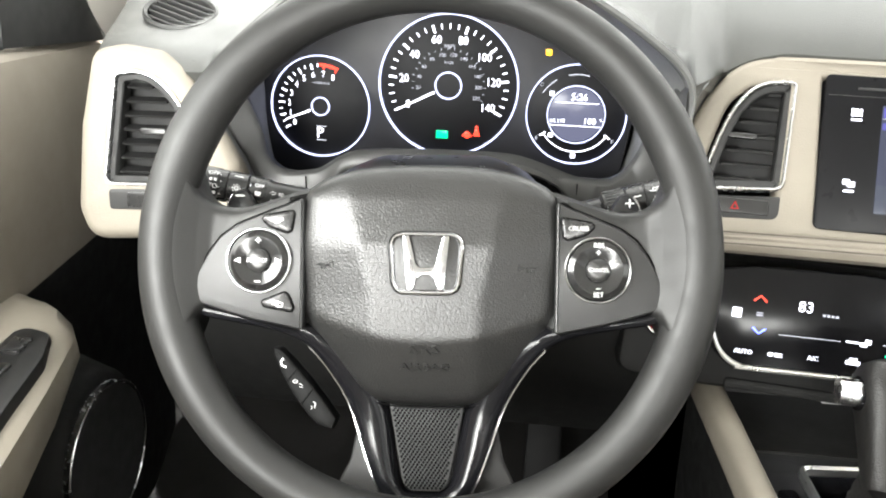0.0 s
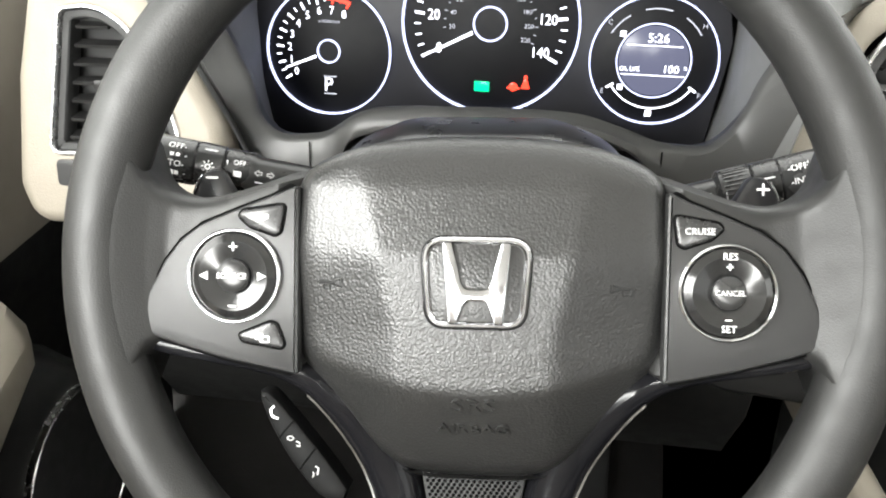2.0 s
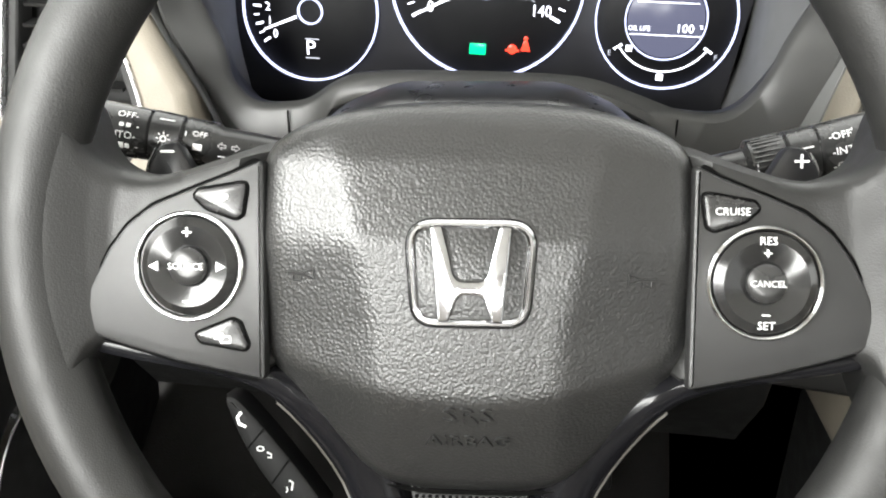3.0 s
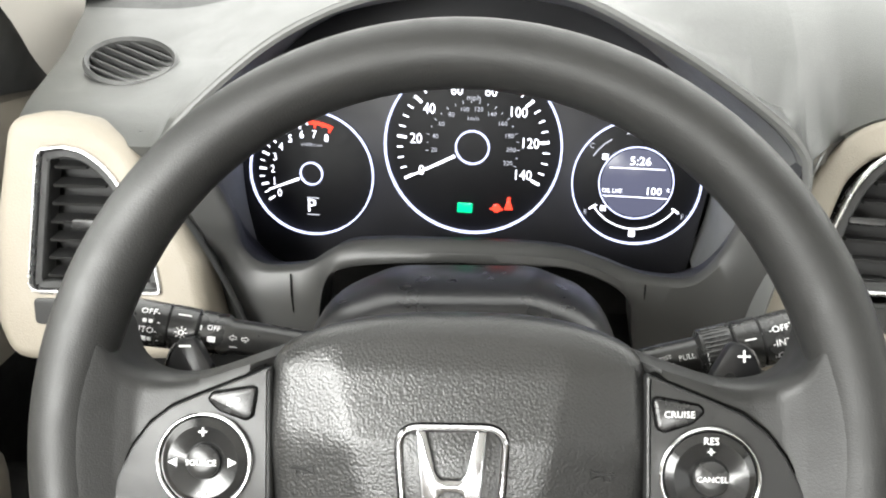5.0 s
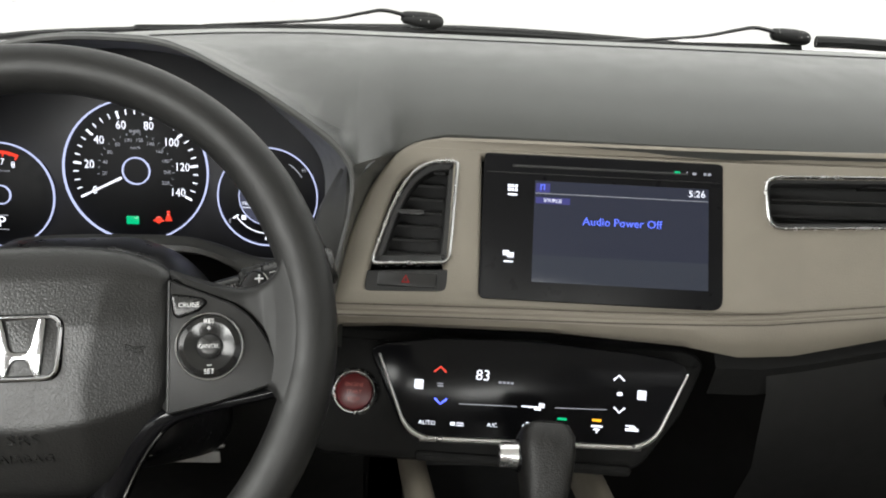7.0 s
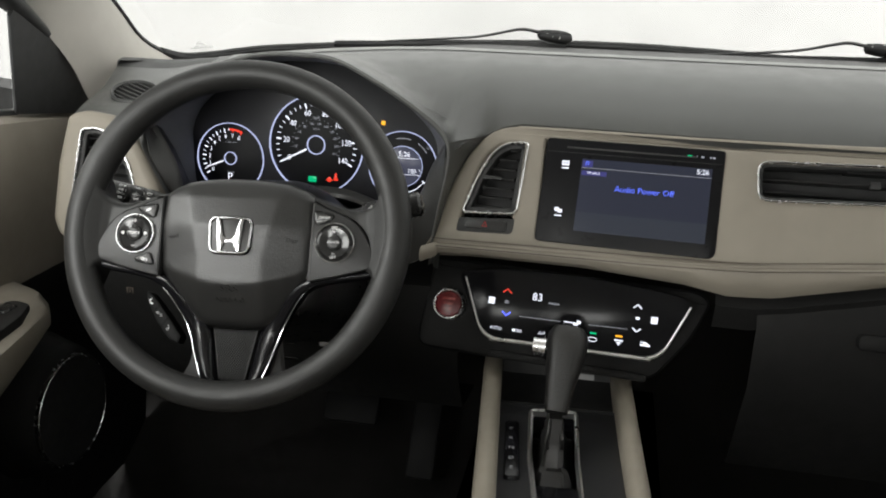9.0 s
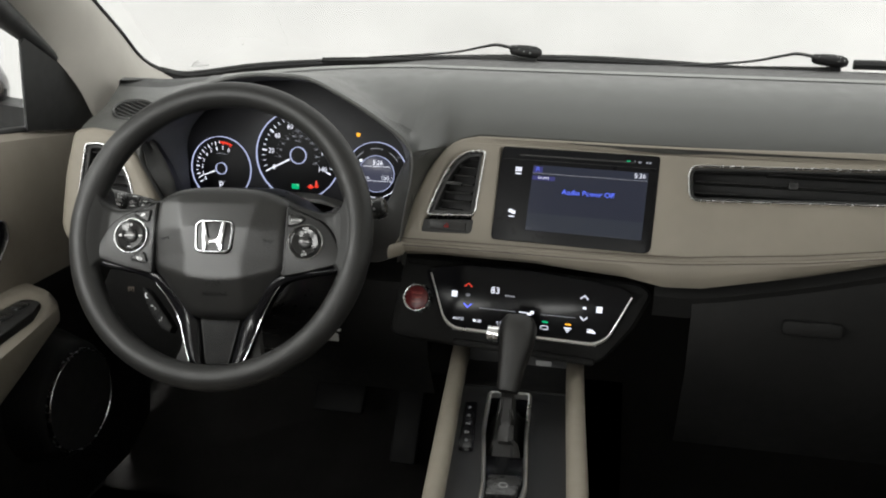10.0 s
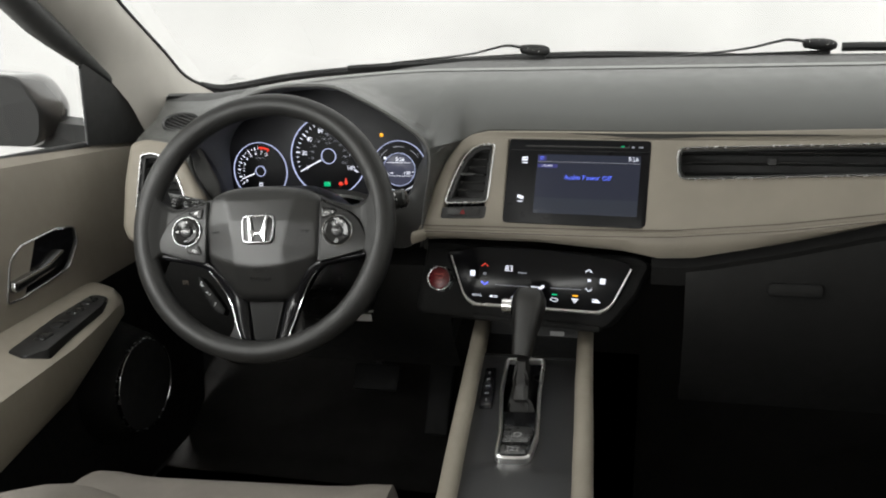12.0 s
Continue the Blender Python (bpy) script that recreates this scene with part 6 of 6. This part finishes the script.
def paddle(side):
    s = side
    root = thing("shift_paddle", WHEEL, "black shift paddle behind the wheel spoke", "paddle", "shift paddles")
    o = rounded([(s * x, y) for x, y in [(0.112, 0.004), (0.121, 0.030), (0.1295, 0.0440), (0.1375, 0.0425), (0.1435, 0.0330), (0.1450, 0.0220), (0.1420, 0.0080)]][::-s], [0.004, 0.01, 0.004, 0.006, 0.008, 0.01, 0.004], 4)
    part("blade", plate(o, -0.047, -0.0395, 0.0030, back=True), SHROUD, root)
    edge = smooth_path([(s * 0.1385, 0.0405, -0.0396), (s * 0.1418, 0.0340, -0.0396), (s * 0.1432, 0.0240, -0.0396), (s * 0.1415, 0.0130, -0.0396)], 4)
    part("edge_line", tube(edge, 0.0006, 6), CHROMEDARK, root, "thin bright paddle edge")
    if s > 0:
        part("plus_mark", bars([(0.1322, 0.0365, 0.1382, 0.0375), (0.1347, 0.0341, 0.1357, 0.0399)], -0.0398, -0.0390), PRINT, root)
    else:
        part("minus_mark", bars([(-0.1365, 0.0385, -0.1305, 0.0395)], -0.0398, -0.0390), PRINT, root)
    return root


# ---- console ----
def console():
    root = thing("centre_console", pose(0.36, 0, 0.3), "dark centre console with warm grey padded rails", "centre console")
    off = Matrix.Translation((-0.36, 0, -0.3))
    def put(bm):
        bmesh.ops.transform(bm, matrix=off, verts=bm.verts)
        return bm
    # rows along y: left rail centre, right rail centre, top height
    rows = [(0.30, 0.247, 0.418, 0.548), (0.20, 0.258, 0.424, 0.546), (0.10, 0.269, 0.431, 0.543), (0.0, 0.280, 0.439, 0.540), (-0.10, 0.291, 0.446, 0.537), (-0.21, 0.304, 0.454, 0.534), (-0.36, 0.320, 0.463, 0.53), (-0.5, 0.326, 0.470, 0.52)]
    def row(y):
        ys = [r[0] for r in rows][::-1]
        return [float(np.interp(y, ys, [r[k] for r in rows][::-1])) for k in (1, 2, 3)]
    for s, name in ((0, "left"), (1, "right")):
        rings = []
        for y in np.linspace(0.305, -0.5, 24):
            l, r_, z = row(y)
            x = l if s == 0 else r_
            q = -1 if s == 0 else 1
            rings.append(smooth_path([(x - q * 0.011, y, z - 0.03), (x - q * 0.011, y, z - 0.004), (x - q * 0.006, y, z + 0.004), (x + q * 0.002, y, z + 0.006), (x + q * 0.010, y, z + 0.002), (x + q * 0.0130, y, z - 0.008), (x + q * 0.0135, y, z - 0.022), (x + q * 0.010, y, z - 0.030), (x + q * 0.004, y, z - 0.033), (x - q * 0.005, y, z - 0.033)], 3, closed=True))
        part("padded_rail", put(loft(rings, cap0=True, cap1=True)), TAN, root, "warm grey padded rail")
        rings = [[(x_, y, z_) for x_, z_ in (((row(y)[0] - 0.008, row(y)[2] - 0.028) if s == 0 else (row(y)[1] + 0.008, row(y)[2] - 0.028)), ((row(y)[0] + 0.002, 0.1) if s == 0 else (row(y)[1] - 0.002, 0.1)))] for y in np.linspace(0.32, -0.6, 8)]
        part("side_panel", put(loft(rings, closed=False)), LOWER_PLASTIC, root, "black console side")
    # chrome frame round the selector
    q = [(0.3425, -0.128), (0.3855, -0.122), (0.3885, -0.06), (0.376, 0.06), (0.369, 0.172), (0.309, 0.166), (0.318, 0.06), (0.337, -0.06)]
    o = rounded(q, [0.016, 0.016, 0, 0, 0.010, 0.010, 0, 0], 6)
    # top deck with an opening for the selector
    ys = list(np.linspace(0.19, -0.5, 24))
    outer = [Vector((row(y)[0] + 0.006, y)) for y in ys] + [Vector((row(y)[1] - 0.006, y)) for y in reversed(ys)]
    part("deck", put(holed(outer, [o], 0.527, 0.02, 0.002)), SATINDECK, root, "dark grey console deck")
    # tray under the climate panel
    rings = []
    for y, z in ((0.19, 0.53), (0.195, 0.515), (0.26, 0.505), (0.32, 0.51), (0.33, 0.60)):
        rings.append([(0.25, y, z), (0.42, y, z)])
    part("front_tray", put(loft(rings, closed=False)), HARD, root, "black open tray")
    part("tray_label", put(box(0.362, 0.385, 0.286, 0.2865, 0.526, 0.534, 0.0001)), DIMPRINT, root)
    fr = part("chrome_frame", put(frame_ring(o, inset(o, 0.0048), 0.527, 0.5365, 0.0021)), FRAMEMETAL, root, "chrome selector frame")
    core = inset(o, 0.0048)
    part("well_wall", put(frame_ring(inset(core, -0.001), core, 0.490, 0.5275, 0.0003)), GLOSS, root, "gloss black well side")
    part("inner_plate", put(plate(core, 0.490, 0.498, 0.0006)), GLOSS, root, "gloss black inner plate")
    bo = rounded([(0.3255, 0.015), (0.3735, 0.020), (0.3655, 0.158), (0.3160, 0.153)], 0.012, 4)
    boot = [[(p.x, p.y, 0.4985) for p in bo]]
    rng = random.Random(2)
    for k, (sc, z) in enumerate(((0.95, 0.503), (0.80, 0.511), (0.62, 0.522), (0.55, 0.528), (0.40, 0.541), (0.42, 0.548), (0.33, 0.560), (0.30, 0.572))):
        cx, cy = 0.344, 0.080 + 0.002 * k
        boot.append([(cx + (p.x - cx) * sc * rng.uniform(0.80, 1.15), cy + (p.y - cy) * sc * rng.uniform(0.85, 1.12), z + rng.uniform(-0.003, 0.003)) for p in bo])
    part("leather_boot", put(loft(boot, cap1=True)), BOOT, root, "creased black gaiter")
    # plate carrying the brake keys
    kp = rounded([(0.3435, -0.1225), (0.3815, -0.1170), (0.3845, -0.06), (0.3815, 0.004), (0.3300, 0.000), (0.3405, -0.06)], 0.006, 4)
    part("key_plate", put(plate(kp, 0.495, 0.5318, 0.0010)), GLOSS, root, "gloss black key plate")
    # parking brake and hold keys
    key = [(0.3455, -0.088), (0.3785, -0.084), (0.3820, -0.044), (0.3430, -0.048)]
    k1 = part("parking_brake_key", put(plate(rounded(key, 0.003), 0.53, 0.5365, 0.0015)), BUTTON, root, "black parking brake switch")
    ring = circle(0.3625, -0.068, 0.0052, 20)
    part("key_mark", put(frame_ring(ring, inset(ring, 0.0009), 0.536, 0.5369, 0.0001)), DIMPRINT, k1)
    key = [(0.3475, -0.117), (0.3795, -0.113), (0.3785, -0.092), (0.3455, -0.096)]
    k2 = part("brake_hold_key", put(plate(rounded(key, 0.003), 0.53, 0.5360, 0.0012)), BUTTON, root, "black brake hold key")
    for t, y in (("BRAKE", -0.1010), ("HOLD", -0.1075)):
        words("key_text", t, 0.0055, 0.3625 - 0.36, y, 0.5364 - 0.3, DIMPRINT, k2, turn=5)
    # gear letters
    pl = part("gear_scale", put(plate(rounded([(0.297, 0.010), (0.315, 0.012), (0.300, 0.133), (0.284, 0.130)], 0.005), 0.520, 0.5335, 0.001)), GLOSS, root, "black gear letter strip")
    for t, y in (("P", 0.112), ("R", 0.090), ("N", 0.068), ("D", 0.046), ("S", 0.026)):
        words("gear_letter", t, 0.0085, 0.2985 + (0.07 - y) * 0.12 - 0.36, y, 0.5340 - 0.3, DIMPRINT, pl, turn=4)
    return root


def selector():
    fr = Matrix.Translation((0.345, 0.085, 0.575)) @ Matrix.Rotation(radians(-36), 4, "X") @ Matrix.Rotation(radians(3), 4, "Y")
    root = thing("gear_selector", fr, "black gear selector with chrome thumb button", "gear selector")
    part("stem", tube([(0, 0, -0.045), (0, 0, 0.02)], 0.007, 12), GLOSS, root)
    rings = []
    for z, w, d, dx in ((0.0, 0.0125, 0.013, 0), (0.006, 0.0142, 0.0150, 0), (0.03, 0.0165, 0.0185, 0.0), (0.055, 0.0205, 0.022, 0.001), (0.075, 0.0235, 0.025, 0.001), (0.088, 0.0230, 0.0245, 0.001), (0.097, 0.0180, 0.0195, 0.001), (0.100, 0.010, 0.011, 0.001)):
        rings.append([(dx + w * math.copysign(abs(math.cos(a)) ** 0.62, math.cos(a)), d * math.copysign(abs(math.sin(a)) ** 0.62, math.sin(a)), z) for a in np.linspace(0, 2 * math.pi, 28, endpoint=False)])
    part("grip", loft(rings, cap0=True, cap1=True), BOOT, root, "black leather grip")
    part("chrome_button", loft([[(-0.018 - t * 0.019, 0.012 * k[0] * (1 - 0.15 * t) - 0.002, 0.072 + 0.0115 * k[1] * (1 - 0.15 * t)) for k in [(math.cos(a), math.sin(a)) for a in np.linspace(0, 2 * math.pi, 20, endpoint=False)]] for t in (0.0, 0.4, 0.9, 1.0)], cap1=True), CHROME, root, "chrome thumb button")
    part("chrome_collar", tube([(-0.018, -0.002, 0.072), (-0.0225, -0.002, 0.072)], 0.0135, 20, up=(0, 1, 0)), GLOSS, root)
    return root


# ---- door ----
def door(side):
    name, lab = ("door_1", "closed driver door with grey trim and armrest") if side < 0 else ("door_2", "closed passenger door with grey trim and armrest")
    root = thing(name, pose(-0.45 if side < 0 else 1.17, 0.1, 0.5), lab, "door", kind="structure")
    off = Matrix.Translation((0.45, -0.1, -0.5))
    if side > 0:
        off = Matrix.Diagonal((-1, 1, 1, 1)) @ off
    def put(bm):
        bmesh.ops.transform(bm, matrix=off, verts=bm.verts)
        return bm
    ys = [0.60, 0.50, 0.42, 0.36, 0.30, 0.24, 0.15, 0.05, -0.1, -0.3, -0.5, -0.62]
    rings = []
    for y in ys:
        yaw = -0.047 * y
        belt = 0.862 - 0.085 * max(y, -0.1)
        rings.append([(-0.470 + yaw, y, belt - 0.01), (-0.462 + yaw, y, belt - 0.001), (-0.440 + yaw, y, belt), (-0.426 + yaw, y, belt - 0.012), (-0.420 + yaw, y, belt - 0.05), (-0.424 + yaw, y, 0.72), (-0.426 + yaw, y, 0.64), (-0.432 + yaw, y, 0.58)])
    part("upper_panel", put(loft(rings, closed=False)), TANDOOR, root, "warm grey upper door panel")
    rings = []
    for y in ys:
        yaw = -0.047 * y
        rings.append([(-0.425 + yaw, y, 0.60), (-0.432 + yaw, y, 0.55), (-0.440 + yaw, y, 0.45), (-0.436 + yaw, y, 0.30), (-0.45 + yaw, y, 0.14)])
    part("lower_panel", put(loft(rings, closed=False)), LOWER_PLASTIC, root, "black lower door panel")
    # armrest
    rings = []
    for y, out, z0, z1 in ((0.245, 0.006, 0.565, 0.585), (0.232, 0.042, 0.548, 0.594), (0.215, 0.068, 0.538, 0.597), (0.19, 0.084, 0.530, 0.598), (0.10, 0.102, 0.500, 0.597), (0.0, 0.118, 0.476, 0.596), (-0.2, 0.125, 0.450, 0.595), (-0.5, 0.125, 0.440, 0.594)):
        b = -0.436 - 0.047 * y
        rings.append([(b, y, z1 + 0.012), (b + out * 0.45, y, z1 + 0.006), (b + out * 0.8, y, z1 + 0.002), (b + out, y, z1 - 0.014), (b + out * 1.02, y, (z0 + z1) / 2), (b + out * 0.8, y, z0 + 0.02), (b + out * 0.3, y, z0), (b, y, z0)])
    part("armrest", put(loft(rings, cap0=True, cap1=True)), TAN, root, "warm grey padded armrest")
    # switch plate on the armrest
    pts = rounded([(-0.376, -0.072), (-0.338, -0.082), (-0.321, -0.052), (-0.352, 0.122), (-0.368, 0.164), (-0.396, 0.172), (-0.414, 0.148)], [0.012, 0.012, 0.012, 0.02, 0.016, 0.012, 0.02], 5)
    sw = part("switch_plate", put(plate(pts, 0.575, 0.6035, 0.003)), SLAT, root, "black window switch plate")
    for x, y in ((-0.384, 0.135), (-0.377, 0.090), (-0.366, 0.035), (-0.357, -0.015)):
        part("window_switch", put(box(x - 0.009, x + 0.009, y - 0.014, y + 0.014, 0.603, 0.6065, 0.002)), BUTTON, sw)
    # handle bowl
    hf = Matrix.Translation((-0.434, 0.09, 0.694)) @ Matrix.Rotation(radians(90), 4, "Z") @ Matrix.Rotation(radians(90), 4, "X")
    o = rounded([(-0.089, -0.050), (-0.055, -0.052), (0.062, -0.040), (0.096, -0.001), (0.092, 0.026), (0.047, 0.035), (-0.040, 0.031), (-0.068, 0.016), (-0.084, -0.030)], [0.004, 0.02, 0.03, 0.02, 0.012, 0.05, 0.03, 0.03, 0.03], 6)
    bm = frame_ring(o, inset(o, 0.003), -0.002, 0.010, 0.001)
    bmesh.ops.transform(bm, matrix=hf, verts=bm.verts)
    part("handle_surround", put(bm), CHROMEDIM, root, "thin satin surround")
    bm = plate(inset(o, 0.003), -0.004, 0.006, 0.0)
    bmesh.ops.transform(bm, matrix=hf, verts=bm.verts)
    part("handle_bowl", put(bm), GLOSS, root, "gloss black handle bowl")
    bm = plate(rounded([(-0.078, -0.036), (-0.062, -0.036), (0.020, -0.026), (0.052, -0.006), (0.046, 0.000), (0.0, -0.014), (-0.076, -0.018)], 0.008, 4), 0.004, 0.018, 0.005)
    bmesh.ops.transform(bm, matrix=hf, verts=bm.verts)
    part("door_handle", put(bm), CHROMEDIM, root, "satin chrome door handle")
    # speaker
    sf = Matrix.Translation((-0.388, 0.252, 0.398)) @ Matrix.Rotation(radians(90), 4, "Z") @ Matrix.Rotation(radians(90), 4, "X")
    o = circle(0, 0, 0.086, 48)
    bm = loft([[(p.x, p.y, z) for p in inset(o, d)] for d, z in ((-0.030, -0.07), (-0.020, -0.04), (-0.012, -0.012), (-0.004, -0.001), (0.006, 0.002))], cap1=True)
    bmesh.ops.transform(bm, matrix=sf, verts=bm.verts)
    part("speaker_pod", put(bm), LOWER_PLASTIC, root, "black moulded speaker pod")
    bm = frame_ring(o, inset(o, 0.0028), -0.004, 0.008, 0.001)
    bmesh.ops.transform(bm, matrix=sf, verts=bm.verts)
    sp = part("speaker_ring", put(bm), CHROME, root, "thin chrome speaker ring")
    bm = plate(inset(o, 0.004), -0.004, 0.007, 0.0)
    bmesh.ops.transform(bm, matrix=sf, verts=bm.verts)
    part("speaker_grille", put(bm), DEEP, sp)
    # window frame: mirror corner, belt seal, upper frame
    bm = loft([[(-0.455, 0.47, 0.815), (-0.452, 0.285, 0.838), (-0.414, 0.242, 0.976), (-0.440, 0.30, 1.005), (-0.447, 0.38, 0.93)],
               [(-0.437, 0.47, 0.815), (-0.443, 0.278, 0.838), (-0.406, 0.236, 0.972), (-0.424, 0.29, 1.000), (-0.428, 0.385, 0.915)]], cap0=True, cap1=True)
    part("mirror_corner", put(bm), HARD, root, "black mirror corner cover")
    part("belt_seal", put(tube([(-0.455, 0.29, 0.838), (-0.450, 0.1, 0.852), (-0.45, -0.6, 0.872)], 0.006, 8)), RUBBER, root, "black window belt seal")
    up = smooth_path([(-0.428, 0.34, 0.945), (-0.420, 0.26, 0.992), (-0.395, 0.14, 1.050), (-0.362, 0.0, 1.125), (-0.345, -0.14, 1.20), (-0.345, -0.3, 1.24), (-0.35, -0.62, 1.25)], 6)
    part("window_frame", put(tube(up, [0.008 + 0.015 * min(1, k / 12) for k in range(len(up))], 10)), HARD, root, "black upper window frame")
    bm = loft([[(-0.457, 0.29, 0.835), (-0.455, -0.6, 0.86)], [(-0.418, 0.25, 0.985), (-0.435, -0.6, 0.95)], [(-0.365, 0.0, 1.12), (-0.40, -0.6, 1.1)], [(-0.35, -0.2, 1.23), (-0.36, -0.6, 1.25)]], closed=False)
    part("pane", put(bm), GLASS, root, "side window glass")
    return root


def wing_mirror():
    root = thing("wing_mirror", pose(-0.645, 0.33, 0.90), "dark wet wing mirror with silver lower edge", "wing mirror")
    rings = []
    for y, s in ((0.095, 0.25), (0.085, 0.55), (0.06, 0.85), (0.02, 1.0), (-0.03, 1.04), (-0.045, 1.02)):
        o = rounded([(-0.115 * s, -0.060 * s), (0.10 * s, -0.065 * s), (0.112 * s, 0.0), (0.075 * s, 0.058 * s), (-0.06 * s, 0.070 * s), (-0.118 * s, 0.03 * s)], 0.04, 5)
        rings.append([(p.x, y, p.y) for p in o])
    part("shell", loft(dense(rings), cap0=True), PAINT, root, "dark painted shell")
    last = rings[-1]
    part("rear_bezel", loft([last, [(x * 0.97, -0.050, z * 0.97) for x, y, z in last]], cap1=True), HARD, root, "black bezel")
    g = rounded([(-0.112, -0.055), (-0.01, -0.058), (0.004, 0.0), (-0.012, 0.05), (-0.06, 0.064), (-0.115, 0.028)], 0.02, 5)
    part("glass", loft([[(p.x, -0.049, p.y) for p in g], [(p.x, -0.054, p.y) for p in inset(g, 0.003)]], cap1=True), MIRROR, root, "mirror glass")
    part("rim_edge", tube([Vector((p.x, -0.052, p.y)) for p in g], 0.003, 6, closed=True), SILVER, root, "pale glass rim")
    part("foot", loft([[(0.06, 0.05, -0.07), (0.16, 0.06, -0.085), (0.17, 0.0, -0.085), (0.06, -0.02, -0.07)], [(0.06, 0.05, -0.02), (0.17, 0.08, -0.04), (0.17, 0.02, -0.04), (0.06, -0.02, -0.02)]], cap0=True, cap1=True), HARD, root)
    return root


def seat(x0, y0):
    root = thing("front_seat", pose(x0, y0, 0.10, 0, 0, 5), "warm grey fabric front seat with padded bolsters", "car seat", "front seats")
    rings = []
    for y, h, w in ((0.275, 0.235, 0.215), (0.285, 0.275, 0.235), (0.275, 0.305, 0.245), (0.24, 0.325, 0.250), (0.15, 0.322, 0.255), (0.0, 0.308, 0.262), (-0.15, 0.296, 0.262), (-0.24, 0.30, 0.255)):
        ring = []
        for u in np.linspace(-1, 1, 17):
            bol = 0.030 * math.exp(-((abs(u) - 0.82) / 0.16) ** 2)
            drop = 0.10 * max(0, abs(u) - 0.9) / 0.1
            ring.append((u * w, y, h + bol * min(1, (0.30 - y) * 6) - drop))
        ring += [(w * 0.97, y - 0.01 if y > 0.2 else y, 0.16), (-w * 0.97, y - 0.01 if y > 0.2 else y, 0.16)]
        rings.append(ring)
    part("cushion", loft(dense(rings), cap0=True, cap1=True), TANSEAT, root)
    rings = []
    for t, w, d in ((0.0, 0.25, 0.10), (0.15, 0.262, 0.11), (0.3, 0.265, 0.11), (0.42, 0.258, 0.10), (0.50, 0.245, 0.09), (0.545, 0.222, 0.07), (0.56, 0.19, 0.04)):
        cy, cz = -0.25 - 0.38 * t, 0.30 + 0.758 * t
        ring = []
        for u in np.linspace(-1, 1, 15):
            bol = 0.035 * math.exp(-((abs(u) - 0.85) / 0.15) ** 2)
            ring.append((u * w, cy + d * 0.5 * (1 - 0.6 * max(0, abs(u) - 0.85) / 0.15) + bol, cz + d * 0.2))
        ring += [(w * 0.95, cy - d * 0.6, cz - d * 0.25), (0, cy - d * 0.75, cz - d * 0.3), (-w * 0.95, cy - d * 0.6, cz - d * 0.25)]
        rings.append(ring)
    part("backrest", loft(dense(rings), cap0=True, cap1=True), TANSEAT, root)
    rings = []
    for z, w, d in ((0.82, 0.09, 0.04), (0.84, 0.12, 0.05), (0.92, 0.13, 0.055), (0.98, 0.115, 0.05), (0.995, 0.08, 0.03)):
        rings.append([(w * math.cos(a), -0.44 - (z - 0.8) * 0.3 + d * math.sin(a), z) for a in np.linspace(0, 2 * math.pi, 24, endpoint=False)])
    part("headrest", loft(rings, cap0=True, cap1=True), TANSEAT, root)
    for s in (1, -1):
        part("headrest_post", tube([(s * 0.05, -0.41, 0.74), (s * 0.05, -0.44, 0.84)], 0.006, 8), CHROME, root)
        part("seat_rail", box(s * 0.2 - 0.02, s * 0.2 + 0.02, -0.25, 0.25, 0.0, 0.17, 0.004), DEEP, root)
    return root


def pedals():
    for x, w, h, z, lab in ((-0.035, 0.10, 0.055, 0.30, "wide black rubber brake pedal"), (0.10, 0.05, 0.15, 0.26, "tall black rubber accelerator pedal")):
        root = thing("pedal", plane_frame((x, 0.55, z), 35), lab, "pedal", "foot pedals")
        part("tread", plate(rounded([(-w / 2, -h / 2), (w / 2, -h / 2), (w / 2, h / 2), (-w / 2, h / 2)], 0.008), -0.008, 0.004, 0.003, back=True), KEYDARK, root)
        part("arm", tube([(0, h / 2, -0.01), (0, 0.20, -0.10), (0, 0.30, -0.2)], 0.009, 8), DEEP, root)



ground()
booth_wall()
floor()
roof()
windscreen()
cowl()
pillar(-1)
pillar(1)
body_side(-1)
body_side(1)
rear_wall()
rear_glass()
dashboard()
centre_vent()
passenger_vent()
side_vent()
round_vent()
instruments()
cluster_bezel()
centre_stack()
touch_screen()
climate_panel()
start_button()
steering_wheel()
column()
stalk(-1)
stalk(1)
paddle(1)
paddle(-1)
console()
selector()
door(-1)
door(1)
wing_mirror()
seat(-0.01, -0.315)
seat(0.73, -0.55)
pedals()
wiper(0.262, 0.872, 0.942, "windscreen wipers")
wiper(0.835, 0.868, 0.942, "windscreen wipers", tail=True)
